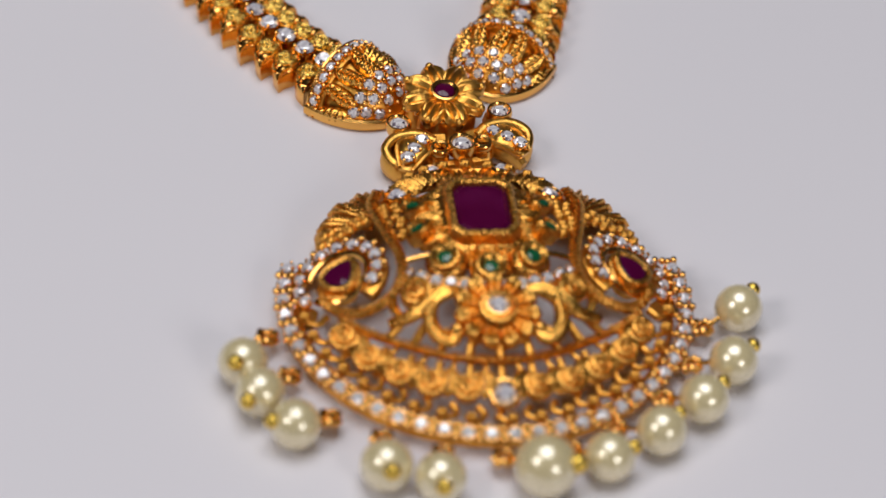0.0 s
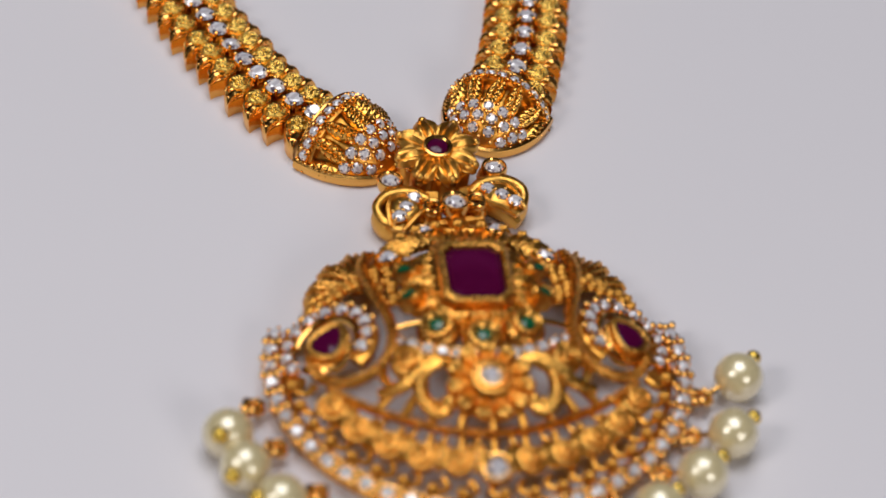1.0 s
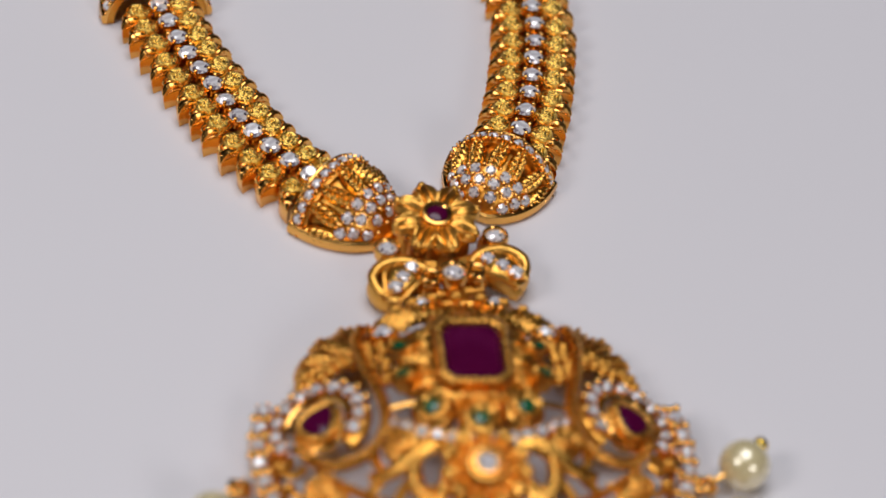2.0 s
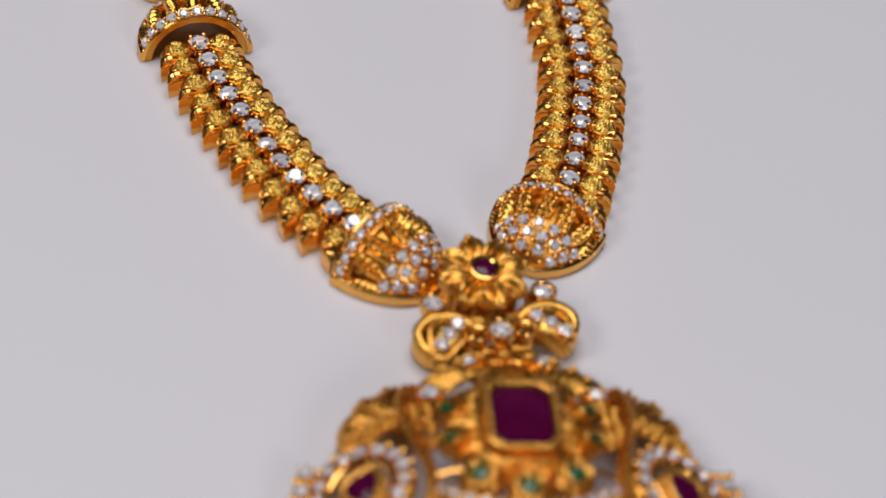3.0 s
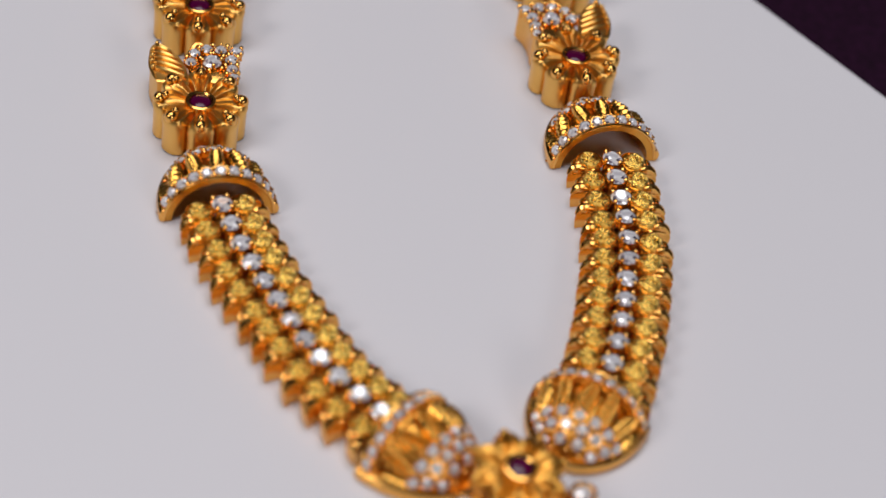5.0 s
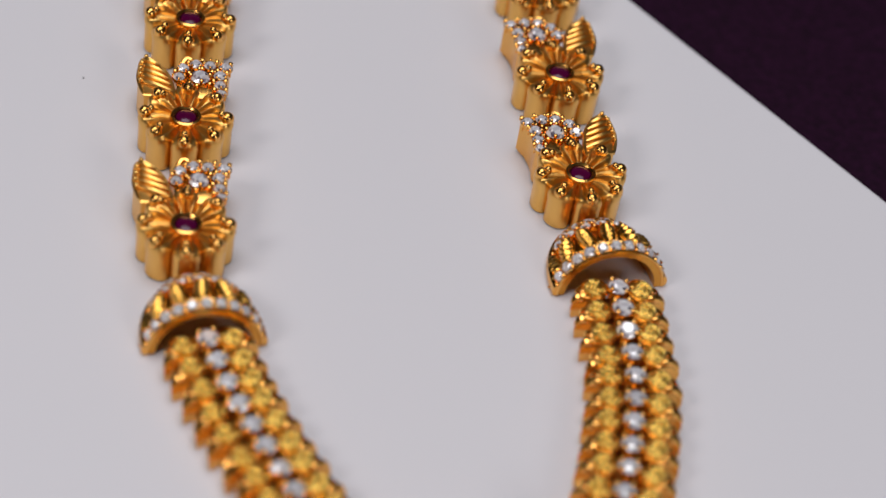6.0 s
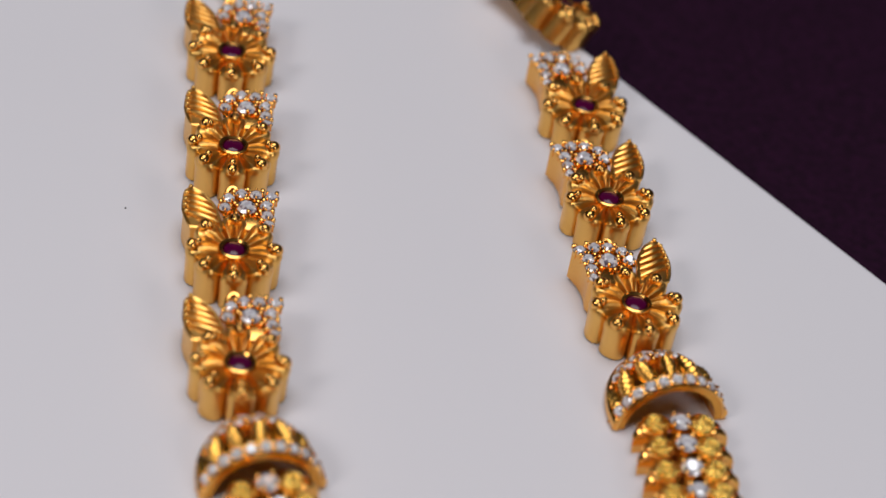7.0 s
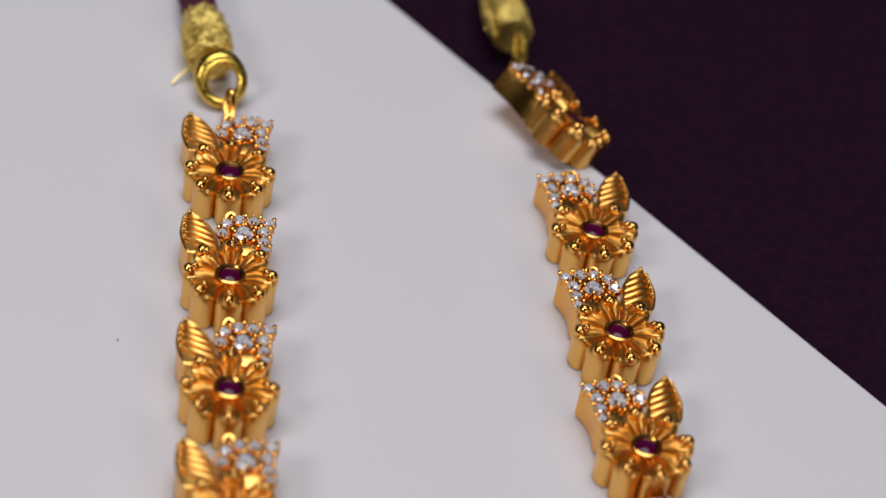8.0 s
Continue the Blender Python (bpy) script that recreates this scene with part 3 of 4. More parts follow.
for s in (-1, 1):
    # wing: a teardrop loop with a row of three stones on its inner leaf
    loop = spline([(s * 2.6, -6.2, 3.2), (s * 4.4, -4.6, 3.5), (s * 7.0, -4.6, 3.5), (s * 8.7, -6.6, 3.2), (s * 8.2, -9.4, 2.8), (s * 6.6, -10.6, 2.7)], 6)
    loop = [Vector((p.x * 0.94, -5.7 + (p.y + 6) * 0.7, p.z)) for p in loop]
    g = Geo().tube(loop, [0.66 + 0.1 * math.sin(i * 0.2) for i in range(len(loop))], 10, tall=0.8)
    g.tube([Vector((p.x, p.y, 1.6)) for p in loop], 0.6, 12, tall=2.4)
    part("bow_wing", g, GOLD_SATIN, con)
    leaf = Geo()
    line = spline([(s * 3.0, -6.4, 3.2), (s * 4.6, -6.6, 3.5), (s * 5.8, -7.8, 3.4), (s * 6.9, -9.7, 2.8)], 6)
    leaf.tube(line, [0.6 + 1.35 * math.sin(math.pi * (0.1 + 0.85 * i / (len(line) - 1))) for i in range(len(line))], 12, tall=0.4)
    leaf.tube([p - Vector((0, 0, 1.6)) for p in line], [0.4 + 0.7 * math.sin(math.pi * (0.1 + 0.85 * i / (len(line) - 1))) for i in range(len(line))], 8, tall=1.4)
    wide = [0.6 + 1.3 * math.sin(math.pi * (0.1 + 0.85 * i / (len(line) - 1))) for i in range(len(line))]
    for q in (-1, 1):
        leaf.tube([p + Vector((0.8 * q * w, 0.6 * s * q * w, 0.35)) for p, w in zip(line, wide)], 0.22, 6)
    part("bow_leaf", leaf, GOLD_SATIN, con)
    for x, y in ((4.2, -6.3), (5.4, -7.5), (6.5, -8.8)):
        set_stone(con, s * x, y, 4.1, 0.82, (s * 0.1, -0.1, 1))
    set_stone(con, s * 5.9, -3.0, 4.0, 0.98, setting=COLLAR)
    # curl between the middle stone and the wing
    curl = [(s * 2.5 + 0.85 * math.cos(a), -7.7 + 0.85 * math.sin(a), 3.6) for a in np.linspace(0, 2 * math.pi, 25)[:-1]]
    part("curl", Geo().tube(curl, 0.4, 9, True, 1.3).tube([(x, y, 1.8) for x, y, z in curl], 0.42, 8, True, 3.6), GOLD, con)
    part("shoulder", Geo().tube(spline([(s * 5.2, -2.0, 2.0), (s * 4.6, -4.2, 2.2), (s * 3.2, -5.0, 2.3), (s * 1.2, -5.4, 2.3)], 5), 0.85, 8, tall=1.6), GOLD_OLD, con)
set_stone(con, 0.0, -7.9, 4.2, 1.08, setting=COLLAR)
part("hinge", Geo().tube([(0, -8.6, 2.2), (0, -10.5, 2.4), (0, -12.5, 2.2)], 1.1, 8).tube([(-3, -8.6, 1.8), (3, -8.6, 1.8)], 0.7, 8), GOLD_OLD, con)

# ---- pendant ----
PX, PY = -0.4, 1.75
pend = thing("pendant", "domed openwork gold pendant with red, green and white stones and pearls", "pendant", PX, PY, TURN)


def dome(x, y):
    return max(1.7, 8.2 - 0.0165 * (x * x + (y - 1.2) ** 2))


def dn(x, y):
    return (0.033 * x, 0.033 * (y - 1.2), 1.0)


def on_dome(pts, lift=0.0):
    return [(x, y, dome(x, y) + lift) for x, y in pts]


def stone_at(x, y, r, lift=0.0, **kw):
    return set_stone(pend, x, y, dome(x, y) + lift, r, dn(x, y), random.uniform(0, 90), **kw)


def rim_point(a, grow=0.0):
    """The pendant's lower outline: an ellipse; a runs from the left over the bottom to the right."""
    return (-(21.1 + grow) * math.cos(a), -2.0 - (19.5 + grow) * math.sin(a))


# outer rim: a band on edge, stones and granules on it
A0, A1 = -0.27, math.pi + 0.27
line = [Vector((*rim_point(A0 + (A1 - A0) * i / 120), 1.2)) for i in range(121)]
part("rim_band", Geo().tube([p - Vector((0, 0, 0.25)) for p in line], 0.3, 8, tall=1.8), GOLD_OLD, pend)
part("rim_gallery", Geo().tube([Vector((*rim_point(A0 + (A1 - A0) * i / 120, -1.5), 1.0)) for i in range(121)], 0.35, 7, tall=2.9), GOLD_OLD, pend)


def lumpy(r, count, n=14):
    """A ball that swells into round grains."""
    ways = [Vector((math.cos(k * 2.4) * math.sqrt(1 - h * h), math.sin(k * 2.4) * math.sqrt(1 - h * h), h)) for k, h in ((k, 1 - 1.5 * (k + 0.5) / count) for k in range(count))]
    g = Geo().ball((0, 0, 0), 1.0, n)
    out = []
    for p in g.v:
        d = Vector(p).normalized()
        near = max(d.dot(w) for w in ways)
        out.append(tuple(d * r * (0.72 + 0.36 * math.sqrt(max(0.0, 1 - (math.acos(min(1, near)) / 0.55) ** 2)))))
    g.v = out
    return g


GRAIN = lumpy(0.72, 9, 18).mesh("granule", GOLD_OLD)
TINY = Geo().ball((0, 0, 0), 0.42, 8).mesh("bead", GOLD)
for k, (p, d) in enumerate(even(line, 2.36)):
    out = Vector((p.x, p.y + 2.0, 0)).normalized()
    set_stone(pend, p.x, p.y, 2.45, 0.76, (0.3 * out.x, 0.3 * out.y, 1), random.uniform(0, 90))
for k, (p, d) in enumerate(even(line, 1.18)):
    side = d.cross(Vector((0, 0, 1)))
    if k % 2:
        for s in (-1, 1):
            q = p + side * 0.7 * s
            part("bead", TINY, None, pend, at=facing(q.x, q.y, 2.6 - 0.25 * (s > 0)))
        part("bead", TINY, None, pend, at=facing(p.x, p.y, 2.3))

# crescent bar with a milled edge
cres = spline([(-15.6, -6.0, 0), (-13.4, -8.2, 0), (-10.4, -10.4, 0), (-5.4, -12.8, 0), (0, -13.7, 0), (5.4, -12.8, 0), (10.4, -10.4, 0), (13.4, -8.2, 0), (15.6, -6.0, 0)], 8)
cres = [Vector((p.x, p.y, dome(p.x, p.y) + 0.2)) for p in cres]
g = Geo().tube(cres, 0.3, 8, tall=1.5)
for p, d in even(cres, 0.42):
    side = d.cross(Vector((0, 0, 1))).normalized()
    g.tube([p - side * 0.34 + Vector((0, 0, 0.46)), p + side * 0.34 + Vector((0, 0, 0.46))], 0.15, 5)
part("crescent_bar", g, GOLD_CAST, pend)

# rope bands that sweep down and coil round the side stones
ROPE = [(10.3, 11.9), (11.1, 9.2), (10.4, 4.6), (9.2, -0.2), (9.2, -3.2), (10.8, -5.6), (13.9, -6.1), (16.6, -4.0), (17.3, -1.0)]
for s in (-1, 1):
    line = spline([(s * x, y, 0) for x, y in ROPE], 10)
    line = [Vector((p.x, p.y, dome(p.x, p.y) + 0.15)) for p in line]
    g = Geo().tube(line, 0.4, 10, tall=1.25)
    for i, (p, d) in enumerate(even(line, 0.56)):
        side = d.cross(Vector((0, 0, 1))).normalized()
        up = Vector((0, 0, 0.6))
        for q in (-1, 1):
            g.tube([p + up + d * 0.14, p + side * 0.24 * q + up * 0.95 - d * 0.1, p + side * 0.5 * q + up * 0.45 - d * 0.2], 0.2, 6)
    part("rope_band", g, GOLD_CAST, pend)

    # shell fan on the shoulder
    def fan(u, v):
        a = radians(4 + 102 * v)
        lobe = abs(math.sin(v * 4 * math.pi)) ** 0.6
        r = 2.0 + (5.3 + 0.9 * lobe) * u
        x, y = 9.2 + r * math.cos(a), 6.4 + r * math.sin(a)
        z = 4.5 - 1.9 * u ** 2 + 0.9 * lobe * u ** 2 - (1.6 * ((u - 0.8) / 0.2) ** 2 if u > 0.8 else 0)
        return (s * x, y, max(0.4, z))
    shell = part("shell_fan", Geo().grid(fan, 18, 96), GOLD_CAST, pend)
    for k in range(14):
        v = (k + 0.5) / 14
        rib = [Vector(fan(0.18 + 0.11 * i, v)) + Vector((0, 0, 0.18)) for i in range(8)]
        part("fan_rib", Geo().tube(rib, [0.12, 0.19, 0.25, 0.28, 0.3, 0.31, 0.28, 0.2], 7), GOLD_CAST, shell)
    skirt = Geo().grid(lambda u, v: (lambda p: (p[0], p[1], p[2] - u * (p[2] - 0.2)))(fan(0.98, v)), 2, 96)
    part("fan_edge", skirt, GOLD, pend)

    # side stone: a pear with its point up and inwards, in a thick rolled collar, with a coil of small stones about it
    zc = dome(15.4, 0)

    def pear(grow):
        pts = [(1.75 * math.cos(a) * (1 - 0.42 * math.sin(a)) * grow, (2.3 * math.sin(a) - 0.2) * grow) for a in np.linspace(0, 2 * math.pi, 29)[:-1]]
        c, d = math.cos(radians(38)), math.sin(radians(38))
        return [(s * (x * c - y * d), x * d + y * c) for x, y in pts][::s]
    seat = facing(s * 14.9, -0.7, zc + 0.2, (s * 0.3, -0.1, 1), 0, 0.78)
    ring = Geo().tube([(x, y, 1.15) for x, y in pear(1.16)], 0.5, 9, True, 1.1).prism(pear(1.3), -1.8, 0.9, 0.2).tube([(x, y, -0.1) for x, y in pear(1.38)], 0.42, 8, True)
    b = part("side_collar", ring, GOLD_CAST, pend, at=seat)
    part("ruby", Geo().prism(pear(0.98), 0.8, 1.45, 0.35), RUBY, b, "dark red pear-shaped stone", sharp=25)
    for k in range(11):
        a = radians(-35 + 24.5 * k)
        x, y = s * (15.4 + 4.0 * -math.cos(a)), 0.2 + 3.9 * math.sin(a)
        stone_at(x, y, 0.72, 0.15)
    for k in range(6):
        a = radians(75 + 24 * k)
        stone_at(s * (15.4 - 5.5 * math.cos(a)) * 0.985, 0.0 + 5.0 * math.sin(a) - 0.6, 0.66, -0.1)
    coil = [(s * (15.4 + 3.0 * math.cos(a)), -0.2 + 3.2 * math.sin(a)) for a in np.linspace(0.3, 5.6, 30)]
    part("coil", Geo().tube(on_dome(coil, -0.2), 0.4, 7), GOLD, pend)
    for k in range(12):
        a = radians(-30 + 21 * k)
        x, y = s * (15.4 - 4.75 * math.cos(a)), 0.2 + 4.6 * math.sin(a)
        part("bead", TINY, None, pend, at=facing(x, y, dome(x, y) + 0.25))
    under = [(s * (15.4 + 4.4 * math.cos(a)), 0.2 + 4.3 * math.sin(a)) for a in np.linspace(-0.9, 4.0, 30)]
    part("coil_base", Geo().tube(on_dome(under, -1.1), 1.0, 8, tall=0.8), GOLD_OLD, pend)

    # oval white stone and two pointed green stones beside the middle
    stone_at(s * 8.25, 10.7, 1.05, 0.2, setting=COLLAR)
    stone_at(s * 3.9, 16.2, 0.95, 0.3, setting=COLLAR)
    for x, y, a in ((7.0, 7.5, 25), (7.0, 3.2, -12)):
        c = part("green_collar", Geo().turned([(0.0, -1.6), (1.35, -1.6), (1.4, 0.0), (1.25, 0.35), (0.95, 0.38), (0.8, 0.1), (0.0, 0.0)], 18).moved(Matrix.Diagonal((1.2, 0.8, 1, 1))), GOLD_CAST, pend, at=facing(s * x, y, dome(x, y) + 0.3, (s * 0.6, 0.0, 1), s * a))
        part("emerald", CABOCHON["emerald"], None, c, "green pointed stone", at=facing(0, 0, 0.12, size=0.62) @ Matrix.Diagonal((1.25, 0.7, 1, 1)))
    # acanthus scrolls either side of the lower flower
    for pts, rad in (([(10.9, -8.2), (8.6, -7.9), (6.6, -6.6), (4.6, -5.9), (3.0, -6.6)], 0.85), ([(4.4, -6.0), (6.4, -7.0), (6.7, -9.4), (5.4, -11.2), (4.2, -10.8), (4.3, -9.9)], 0.8), ([(10.0, -4.6), (10.3, -6.4), (9.6, -7.8)], 0.5)):
        line = spline([(s * x, y, dome(x, y) + 0.1) for x, y in pts], 7)
        rib = Geo()
        for q in (-0.5, 0.0, 0.5):
            ridge = []
            for i, p in enumerate(line):
                d = (line[min(i + 1, len(line) - 1)] - line[max(i - 1, 0)]).normalized()
                w = 1.1 * rad * (0.35 + 0.65 * math.sin(math.pi * (0.12 + 0.8 * i / (len(line) - 1))))
                ridge.append(p + d.cross(Vector((0, 0, 1))).normalized() * w * q + Vector((0, 0, 0.74 * w * math.sqrt(1 - q * q))))
            rib.tube(ridge, 0.15, 5)
        part("scroll_ridge", rib, GOLD_PETAL, pend)
        part("scroll", Geo().tube(line, [1.1 * rad * (0.35 + 0.65 * math.sin(math.pi * (0.12 + 0.8 * i / (len(line) - 1)))) for i in range(len(line))], 9, tall=0.8), GOLD_CAST, pend)
    part("scroll_end", Geo().ball((s * 4.2, -10.3, dome(4.2, -10.3) + 0.2), 0.85, 12), GOLD_CAST, pend)
    # coiled disc above the scroll
    x, y = s * 8.0, -5.3
    snail = Geo().turned([(0.0, 0.2), (1.5, 0.1), (1.7, -0.3), (1.6, -1.0)], 18)
    snail.tube([((0.1 + 0.05 * i) * math.cos(i * 0.45), (0.1 + 0.05 * i) * math.sin(i * 0.45), 0.62 - 0.012 * i) for i in range(34)], [0.2 + 0.005 * i for i in range(34)], 7)
    part("coiled_disc", snail, GOLD_CAST, pend, at=facing(x, y, dome(x, y), dn(x, y)))
    # granules that fill the shoulder
    for k in range(14):
        x, y = 8.5 + 1.2 * (k % 2) + random.uniform(-0.25, 0.25), 8.6 - 1.0 * (k // 2) + random.uniform(-0.3, 0.3)
        part("granule", GRAIN, None, pend, at=facing(s * x, y, dome(x, y) - 0.1, dn(s * x, y), size=0.8))
    for k in range(11):
        x, y = 11.7 + 0.5 * k + random.uniform(-0.3, 0.3), 6.6 - 0.15 * k + 0.9 * (k % 2) + random.uniform(-0.2, 0.2)
        part("granule", GRAIN, None, pend, at=facing(s * x, y, dome(x, y) + 0.2, dn(s * x, y), size=0.9))

# middle stone in an eight-sided frame
def octagon(w, h, c):
    return [(w, -h + c), (w, h - c), (w - c, h), (-w + c, h), (-w, h - c), (-w, -h + c), (-w + c, -h), (w - c, -h)]


def frame_ring(rings):
    g = Geo()
    verts = [(x, y, z) for w, h, c, z in rings for x, y in octagon(w, h, c)]
    return g.add(verts, [(i * 8 + j, i * 8 + (j + 1) % 8, (i + 1) * 8 + (j + 1) % 8, (i + 1) * 8 + j) for i in range(len(rings) - 1) for j in range(8)])


mid = part("middle_frame", frame_ring([(5.2, 6.0, 1.9, 5.4), (4.9, 5.7, 1.7, 6.7), (4.3, 5.1, 1.4, 7.3), (3.8, 4.6, 1.2, 7.6), (3.7, 4.5, 1.1, 8.5), (3.6, 4.4, 1.1, 8.9), (3.42, 4.22, 1.05, 9.1), (3.05, 3.85, 0.95, 9.1), (2.88, 3.68, 0.9, 8.9), (2.85, 3.65, 0.9, 7.6)]), GOLD_CAST, pend, at=facing(0, 5.4, 0, (0, -0.02, 1)), sharp=25)
part("ruby", frame_ring([(2.83, 3.63, 0.9, 7.6), (2.83, 3.63, 0.9, 8.45), (2.3, 3.1, 0.75, 8.8), (0.0, 0.0, 0.0, 8.8)]), RUBY, mid, "large dark red step-cut stone", sharp=15)

# petals round the middle stone and the green stones on them
LOBE = free_petal(0.0, 4.3, 1.75, 0.0, 0.0, 0.55, 0.26, 0.8, 0.4, 14, 48).mesh("petal", GOLD_CAST)
for k in range(13):
    a = radians(360 / 13 * k + 90)
    x, y = 3.5 * math.cos(a), 5.4 + 4.2 * math.sin(a)
    part("petal", LOBE, None, pend, at=facing(x, y, 7.35, (0.34 * math.cos(a), 0.3 * math.sin(a), 1), math.degrees(a) - 90, 0.95 if math.sin(a) > -0.6 else 0.75))
for x, y in ((-4.65, -1.4), (0.0, -3.1), (4.65, -1.4)):
    c = part("green_collar", Geo().turned([(0.0, -2.4), (1.75, -2.2), (1.85, -0.7), (1.62, -0.38), (1.45, -0.3), (1.45, 0.2), (1.36, 0.38), (1.2, 0.42), (0.98, 0.3), (0.7, -0.02), (0.0, -0.1)], 24), GOLD_CAST, pend, at=facing(x, y, dome(x, y) + 0.05, (x * 0.05, -0.22, 1), 0, 1.15))
    part("emerald", CABOCHON["emerald"], None, c, "round green stone", at=facing(0, 0, 0.02, size=0.68))
# band of small stones under the green ones
for k in range(13):
    a = (k - 6) / 6
    x, y = 8.7 * a, -5.5 + 2.9 * a * a
    if abs(x) > 0.9:
        stone_at(x, y, 0.68, 0.1)
part("stone_band", Geo().tube(on_dome([(8.9 * a, -5.5 + 2.9 * a * a) for a in np.linspace(-1, 1, 25)], -0.8), 0.6, 8), GOLD_OLD, pend)
part("side_strut", Geo().tube(on_dome([(-9.0, -1.2), (-7.2, -1.0), (-6.2, -1.0)], 0.2), 0.3, 7), GOLD, pend)
part("side_strut", Geo().tube(on_dome([(9.0, -1.2), (7.2, -1.0), (6.2, -1.0)], 0.2), 0.3, 7), GOLD, pend)

# crest under the bow
for k in range(9):
    a = radians(18 + 18 * k)
    x, y = 7.6 * math.cos(a), 10.6 + 6.6 * math.sin(a)
    part("crest_petal", LOBE, None, pend, at=facing(x * 0.8, 10.2 + (y - 10.6) * 0.62, dome(x, y) + 1.0, (0.2 * math.cos(a), 0.5 * math.sin(a), 1), math.degrees(a) - 90, 0.8))
    part("granule", GRAIN, None, pend, at=facing(x * 1.05, y, dome(x, y) + 0.3))
part("crest_base", Geo().tube(on_dome([(9.2 * math.cos(a), 9.6 + 7.2 * math.sin(a)) for a in np.linspace(0.1, math.pi - 0.1, 30)], -1.2), 1.0, 8, tall=1.2), GOLD_OLD, pend)

# lower flower with a white stone
zf = dome(0, -8.6)
lower = part("lower_flower", Geo().prism(disc(0, 0, 3.2, 24), -1.2, 0.1, 0.2), GOLD_OLD, pend, at=facing(0, -8.6, zf + 0.2, (0, -0.25, 1)))
DAISY = wedge_petal(11, 1.0, 3.1, 4.5, 0.55, 0.75, -0.5, 0.17, 0.1, 0.6).mesh("petal", GOLD_CAST)
for k in range(11):
    part("petal", DAISY, None, lower, at=spun(360 / 11 * k))
part("inner_ring", Geo().turned([(1.2, 0.4), (1.95, 0.6), (2.05, 0.95), (1.9, 1.2), (1.65, 1.25), (1.5, 1.05), (1.3, 0.9)], 22), GOLD_CAST, lower)
set_stone(pend, 0, -8.75, zf + 1.3, 1.0, (0, -0.25, 1), setting=COLLAR)
for k in range(6):
    a = radians(207 + 25 * k)
    x, y = 3.6 * math.cos(a), -8.6 + 3.4 * math.sin(a)
    part("granule", GRAIN, None, pend, at=facing(x, y, dome(x, y) - 0.2, dn(x, y), 0, 0.75))

# curled motifs under the bar, the middle stone and the struts to the rim
def make_curl():
    """A snail coil with a ridged leaf lobe beside it and a stem."""
    g = Geo().turned([(0.0, 0.1), (1.0, 0.1), (1.75, -0.1), (1.9, -0.5), (1.7, -1.3)], 20)
    g.tube([((0.12 + 0.054 * i) * math.cos(i * 0.42), (0.12 + 0.054 * i) * math.sin(i * 0.42), 0.7 - 0.018 * i) for i in range(34)], [0.2 + 0.006 * i for i in range(34)], 7)
    for k, (r, z) in enumerate(((0.46, 0.2), (0.42, 0.38), (0.34, 0.5))):
        f = 1 - 0.24 * k
        line = spline([(0.7, 1.6, z), (1.4 + 0.5 * f, 1.3 + 0.8 * f, z + 0.2), (1.7 + 1.2 * f, 0.6 + 0.8 * f, z + 0.2), (1.8 + 1.3 * f, 0.1, z), (1.9 + 0.4 * f, -1.0, z - 0.4)], 5)
        g.tube(line, [r * (0.5 + 0.5 * math.sin(math.pi * i / (len(line) - 1))) for i in range(len(line))], 7)
    g.tube([(0.9, 1.2, 0.1), (1.6, 2.6, 0.0), (1.5, 3.6, -0.2)], [0.5, 0.4, 0.3], 7)
    return g


CURL_L, CURL_R = make_curl().mesh("curled_motif", GOLD_CAST), make_curl().mirrored().mesh("curled_motif", GOLD_CAST)
for x, y, a in ((15.4, -8.0, 52), (13.2, -11.0, 42), (10.3, -13.3, 30), (7.2, -15.0, 18), (3.7, -15.9, 8)):
    for s, me in ((-1, CURL_L), (1, CURL_R)):
        part("curled_motif", me, None, pend, at=facing(s * x, y, dome(x, y) + 0.35, (s * 0.15, -0.35, 1), s * (a + 14), 0.84))
set_stone(pend, 0, -17.1, dome(0, -17.1) + 0.9, 1.15, (0, -0.45, 1), setting=COLLAR)
for k in range(19):
    a = radians(10 + 160 * k / 18)
    ox, oy = rim_point(a, -0.6)
    ix, iy = ox * 0.83, -2 + (oy + 2) * 0.83
    way = Vector((ox - ix, oy - iy, 0))
    across = Vector((-way.y, way.x, 0)).normalized() * (0.7 if k < 9 else -0.7)
    p0, p3 = Vector((ix, iy, dome(ix, iy) - 0.2)), Vector((ox, oy, 2.0))
    line = spline([p0, p0.lerp(p3, 0.35) + across, p0.lerp(p3, 0.7) - across * 0.6, p3], 5)
    part("strut", Geo().tube(line, [0.42 - 0.012 * i for i in range(len(line))], 7), GOLD_OLD, pend)
    part("granule", GRAIN, None, pend, at=facing((ix + 1.6 * ox) / 2.6 - across.x * 0.8, (iy + 1.6 * oy) / 2.6 - across.y * 0.8, 2.5))
for k in range(13):
    a = radians(22 + 136 * k / 12)
    ax, ay = -15.6 * math.cos(a), -2.0 - 11.6 * math.sin(a)
    bx, by = -17.6 * math.cos(a), -2.0 - 14.4 * math.sin(a)
    part("strut", Geo().tube([(ax, ay, dome(ax, ay) - 0.5), (bx, by, dome(bx, by) - 0.3)], 0.42, 7), GOLD_OLD, pend)
for k in range(9):
    a = radians(40 + 100 * k / 8)
    ax, ay = -12.0 * math.cos(a), -3.0 - 7.4 * math.sin(a)
    bx, by = -14.6 * math.cos(a), -2.6 - 10.6 * math.sin(a)
    part("strut", Geo().tube([(ax, ay, dome(ax, ay) - 0.4), (bx, by, dome(bx, by) - 0.4)], 0.5, 7), GOLD_OLD, pend)

# pearls on wires with round pins, hung from granule loops on the rim
PEARL_BALL = Geo().ball((0, 0, 0), 2.55, 32).mesh("pearl", PEARL)
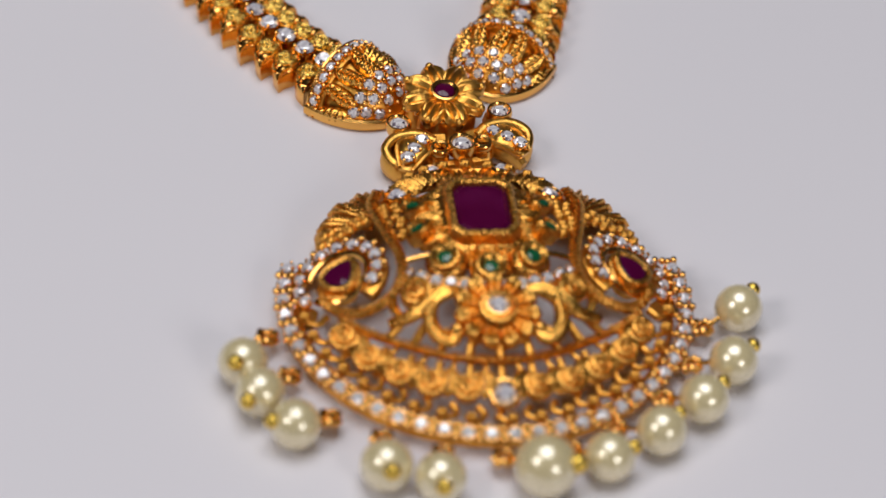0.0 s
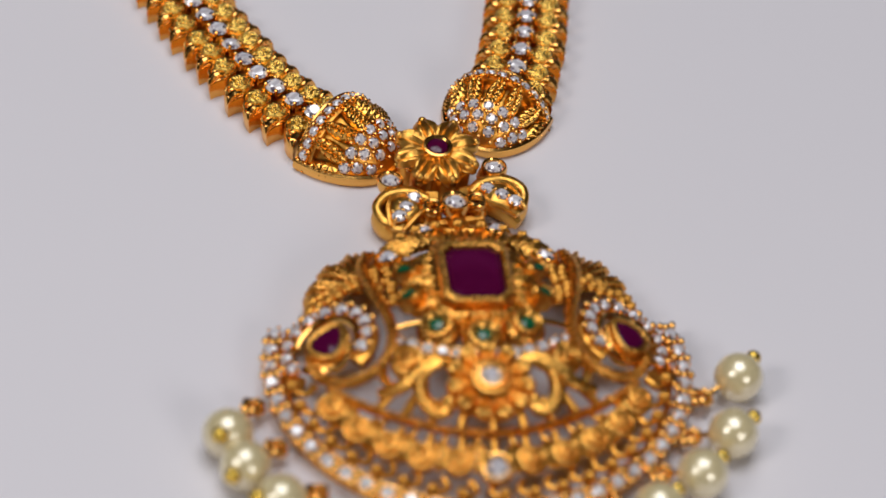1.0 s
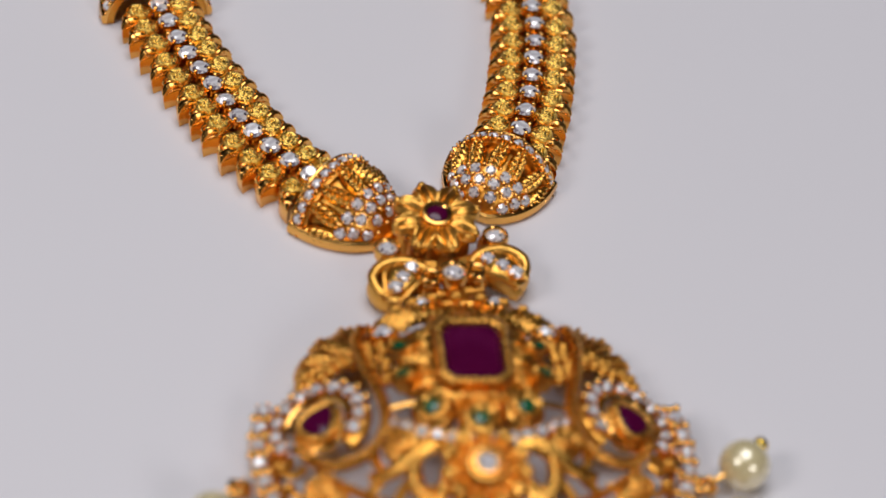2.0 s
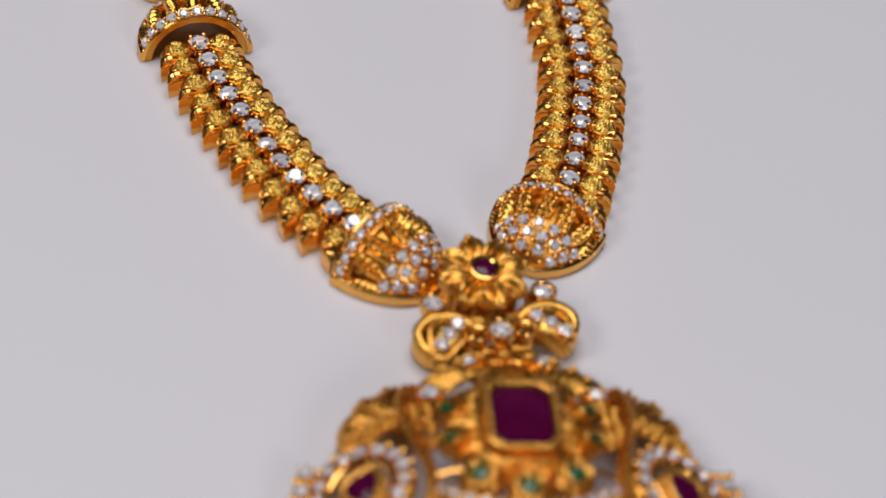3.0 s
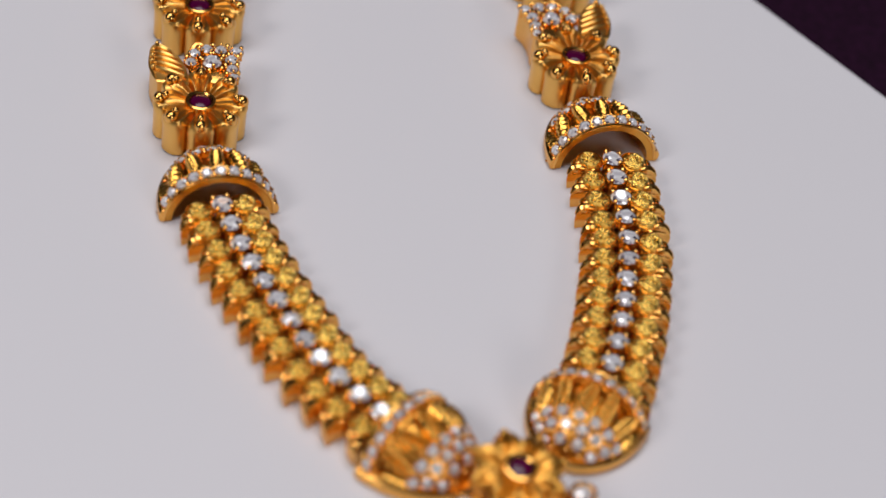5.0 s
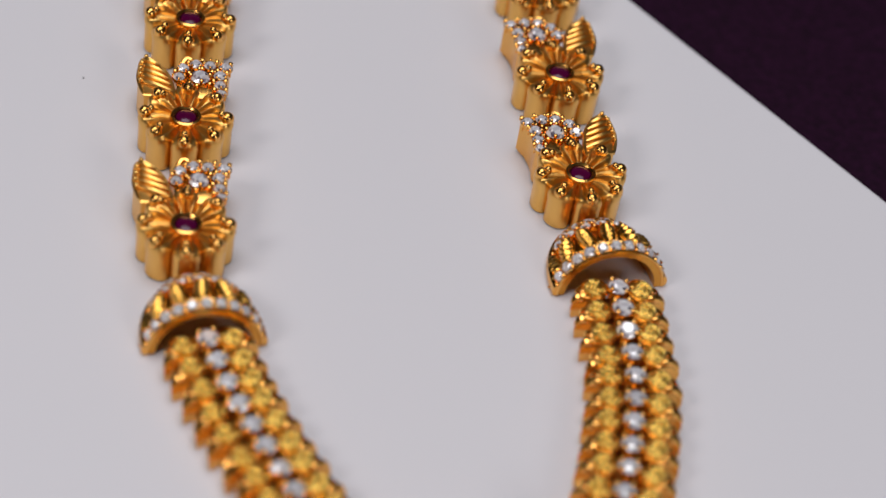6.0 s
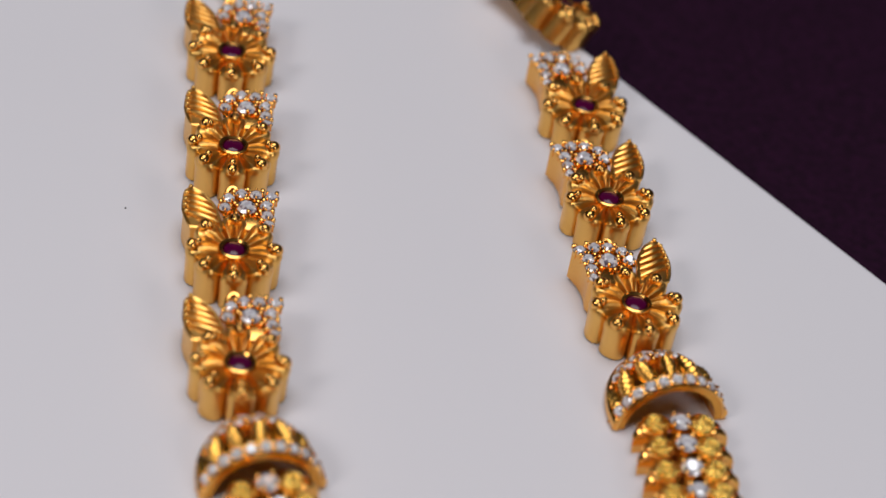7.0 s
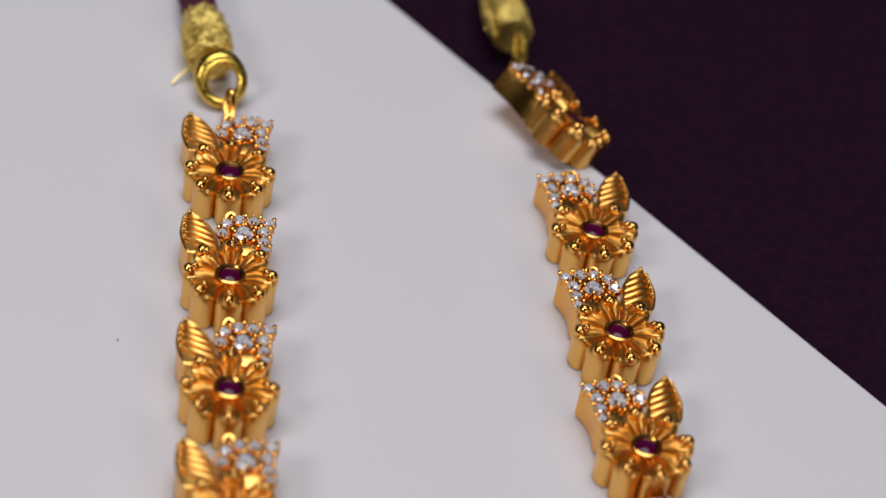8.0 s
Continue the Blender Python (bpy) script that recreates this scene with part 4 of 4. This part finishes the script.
PIN = Geo().ball((0, 0, 0), 0.85, 12).ball((0, 0, 0.5), 0.3, 6).mesh("pin", GOLD_BRASS)
HUNG = [(-25.7, -10.7, 1.0, -23.0, -6.4), (-24.2, -15.0, 1.0, -21.1, -12.0), (-21.0, -19.5, 1.0, -17.5, -18.0), (-12.6, -25.4, 1.03, -12.6, -21.0), (-7.5, -27.1, 1.0, -6.8, -23.2),
        (2.8, -26.6, 1.24, -0.9, -24.0), (9.4, -25.1, 1.0, 5.9, -23.2), (15.2, -21.8, 1.0, 10.8, -20.5), (20.3, -17.6, 1.0, 16.4, -16.6), (24.4, -12.3, 1.0, 20.2, -11.8), (26.5, -4.5, 1.0, 22.4, -6.4)]
PINS = [(-26.3, -11.9), (-26.0, -17.7), (-23.7, -20.0), (-12.4, -27.2), (-7.5, -29.5), (5.7, -27.5), (12.2, -24.7), (17.9, -19.6), (23.0, -15.8), (26.8, -11.0), (28.6, -2.4)]
for (x, y, size, cx, cy), (px, py) in zip(HUNG, PINS):
    p = part("pearl", PEARL_BALL, None, pend, "round cream pearl", at=facing(x, y, 2.55 * size, (0.1, 0.05, 1), random.uniform(0, 360), size))
    d = Vector((px - x, py - y, 1.2)).normalized() * 2.62 * size
    q = p.matrix_basis.to_3x3().inverted() @ d
    part("pin", PIN, None, p, "yellow gold pin head", at=Matrix.Translation(q))
    turns = [2 * math.pi * k / 54 for k in range(54)]
    loop = Geo().tube([(0.8 * math.cos(a), 0.8 * math.sin(a), 0.25 * math.sin(3 * a)) for a in turns], [0.32 + 0.2 * abs(math.sin(4.5 * a)) for a in turns], 8, True)
    loop.tube([(0.5, 0, 0.1), ((x - cx) * 0.5, (y - cy) * 0.5, 0.6)], 0.3, 6)
    part("granule_loop", loop, GOLD, pend, at=facing(cx, cy, 1.7))

# ---- clasp ends: rings, wound gold thread and cords ----
ring = thing("clasp_ring", "thick yellow brass ring joining link and cord", "clasp ring", -60.9, 147.2, 10)
line = [(2.45 * math.cos(a), 2.7 * math.sin(a) * math.cos(0.75), 2.8 + 2.7 * math.sin(a) * math.sin(0.75)) for a in np.linspace(0, 2 * math.pi, 41)[:-1]]
part("ring_body", Geo().tube(line, [0.68 + 0.5 * max(0, math.sin(2 * math.pi * i / 40 - 0.9 + 0.3)) for i in range(40)], 12, True), GOLD_BRASS, ring)
part("small_ring", Geo().tube([(1.0 + 0.5 * math.cos(a), -3.6 + 1.5 * math.sin(a), 2.2 + 0.9 * math.sin(a)) for a in np.linspace(0, 2 * math.pi, 17)[:-1]], 0.33, 7, True), GOLD, ring)


def make_tassel(name, label, start, end, far, r, seed):
    """A cord end wound with gold thread, the cord running on."""
    rnd = random.Random(seed)
    ob = thing(name, label, "cord end", start[0], start[1], 0, start[2])
    a, b = Vector((0, 0, 0)), Vector(end) - Vector(start)
    core = [a.lerp(b, t / 14) for t in range(15)]
    width = [r * (0.72 + 0.28 * math.sin(math.pi * min(1, 0.15 + t / 16))) for t in range(15)]
    part("core", Geo().tube(core, [w * 0.93 for w in width], 16), THREAD, ob)
    d = b.normalized()
    side = d.cross(Vector((0, 0, 1))).normalized()
    up = side.cross(d)
    wind = Geo()
    for k in range(4):
        turns, pts, ph = 6, [], k * 1.57
        for i in range(turns * 18 + 1):
            t = i / (turns * 18)
            w = r * (0.72 + 0.28 * math.sin(math.pi * min(1, 0.15 + t * 14 / 16)))
            an = 2 * math.pi * turns * t + ph
            wob = 0.12 * math.sin(i * 1.7 + k)
            pts.append(a.lerp(b, t) + side * (w + wob) * math.cos(an) + up * (w + wob) * math.sin(an) + d * 0.15 * math.sin(5 * an))
        wind.tube(pts, [0.28 + 0.16 * math.sin(2.2 * i + k) for i in range(len(pts))], 5)
    for k in range(120):
        an, t = rnd.uniform(0, 6.28), rnd.uniform(0.02, 0.98)
        w = r * (0.72 + 0.28 * math.sin(math.pi * min(1, 0.15 + t * 14 / 16))) + 0.12
        p = a.lerp(b, t) + side * w * math.cos(an) + up * w * math.sin(an)
        wind.tube([p, p + d * rnd.uniform(-0.7, 0.7) + up * rnd.uniform(0, 0.3) + side * rnd.uniform(-0.4, 0.4)], 0.2, 4)
    for k in range(750):
        an, t = rnd.uniform(0, 6.28), rnd.uniform(0.0, 1.0)
        w = r * (0.72 + 0.28 * math.sin(math.pi * min(1, 0.15 + t * 14 / 16))) + 0.2
        wind.ball(a.lerp(b, t) + side * w * math.cos(an) + up * w * math.sin(an), rnd.uniform(0.15, 0.27), 6)
    part("thread_winding", wind, THREAD, ob)
    c = Vector(far) - Vector(start)
    line = spline([b - d * 1.0, b + d * 6, b.lerp(c, 0.5) + Vector((0, 0, 0)), c], 8)
    cord = Geo().tube(line, r * 0.62, 12)
    for k in range(3):
        pts = []
        for i, (p, dd) in enumerate(even(line, 0.35)):
            s2 = dd.cross(Vector((0, 0, 1))).normalized()
            an = i * 0.42 + k * 2.09
            pts.append(p + s2 * r * 0.55 * math.cos(an) + s2.cross(dd) * r * 0.55 * math.sin(an))
        cord.tube(pts, r * 0.3, 6)
    part("cord", cord, CORD, ob, "dark maroon twisted cord")
    return ob


left_end = make_tassel("cord_end", "cord end wound with gold thread above the brass ring", (-62.8, 150.2, 3.0), (-65.6, 159.0, 3.0), (-74, 205, 2.4), 2.75, 3)
part("loose_thread", Geo().tube(spline([(-2.0, 0.3, -1.0), (-2.9, -0.4, -1.5), (-3.7, -1.3, -2.1), (-4.2, -2.2, -2.6)], 4), 0.13, 5), THREAD, left_end)
make_tassel("cord_end", "cord end wound with gold thread lying on purple paper", (-26.9, 172.6, -1.0), (-30.0, 184.0, -2.6), (-40, 215, -3.4), 2.6, 5)
hook = thing("end_ring", "small gold ring between tipped link and cord end", "ring", -25.9, 168.2, 15, 0.6)
part("ring_body", Geo().tube([(0.55 * math.cos(a), 2.2 * math.sin(a), 0.9 * math.sin(a + 0.6)) for a in np.linspace(0, 2 * math.pi, 25)[:-1]], 0.5, 8, True), GOLD_BRASS, hook)

# a speck of dust on the board
speck = new("dust_speck", Geo().ball((0, 0, 0.06), 0.14, 6, 0.5).mesh("dust_speck", DUST))
speck.location = (-0.06403, 0.10266, 0)
tagged(speck, "tiny dark speck of dust on the white board", "dust")
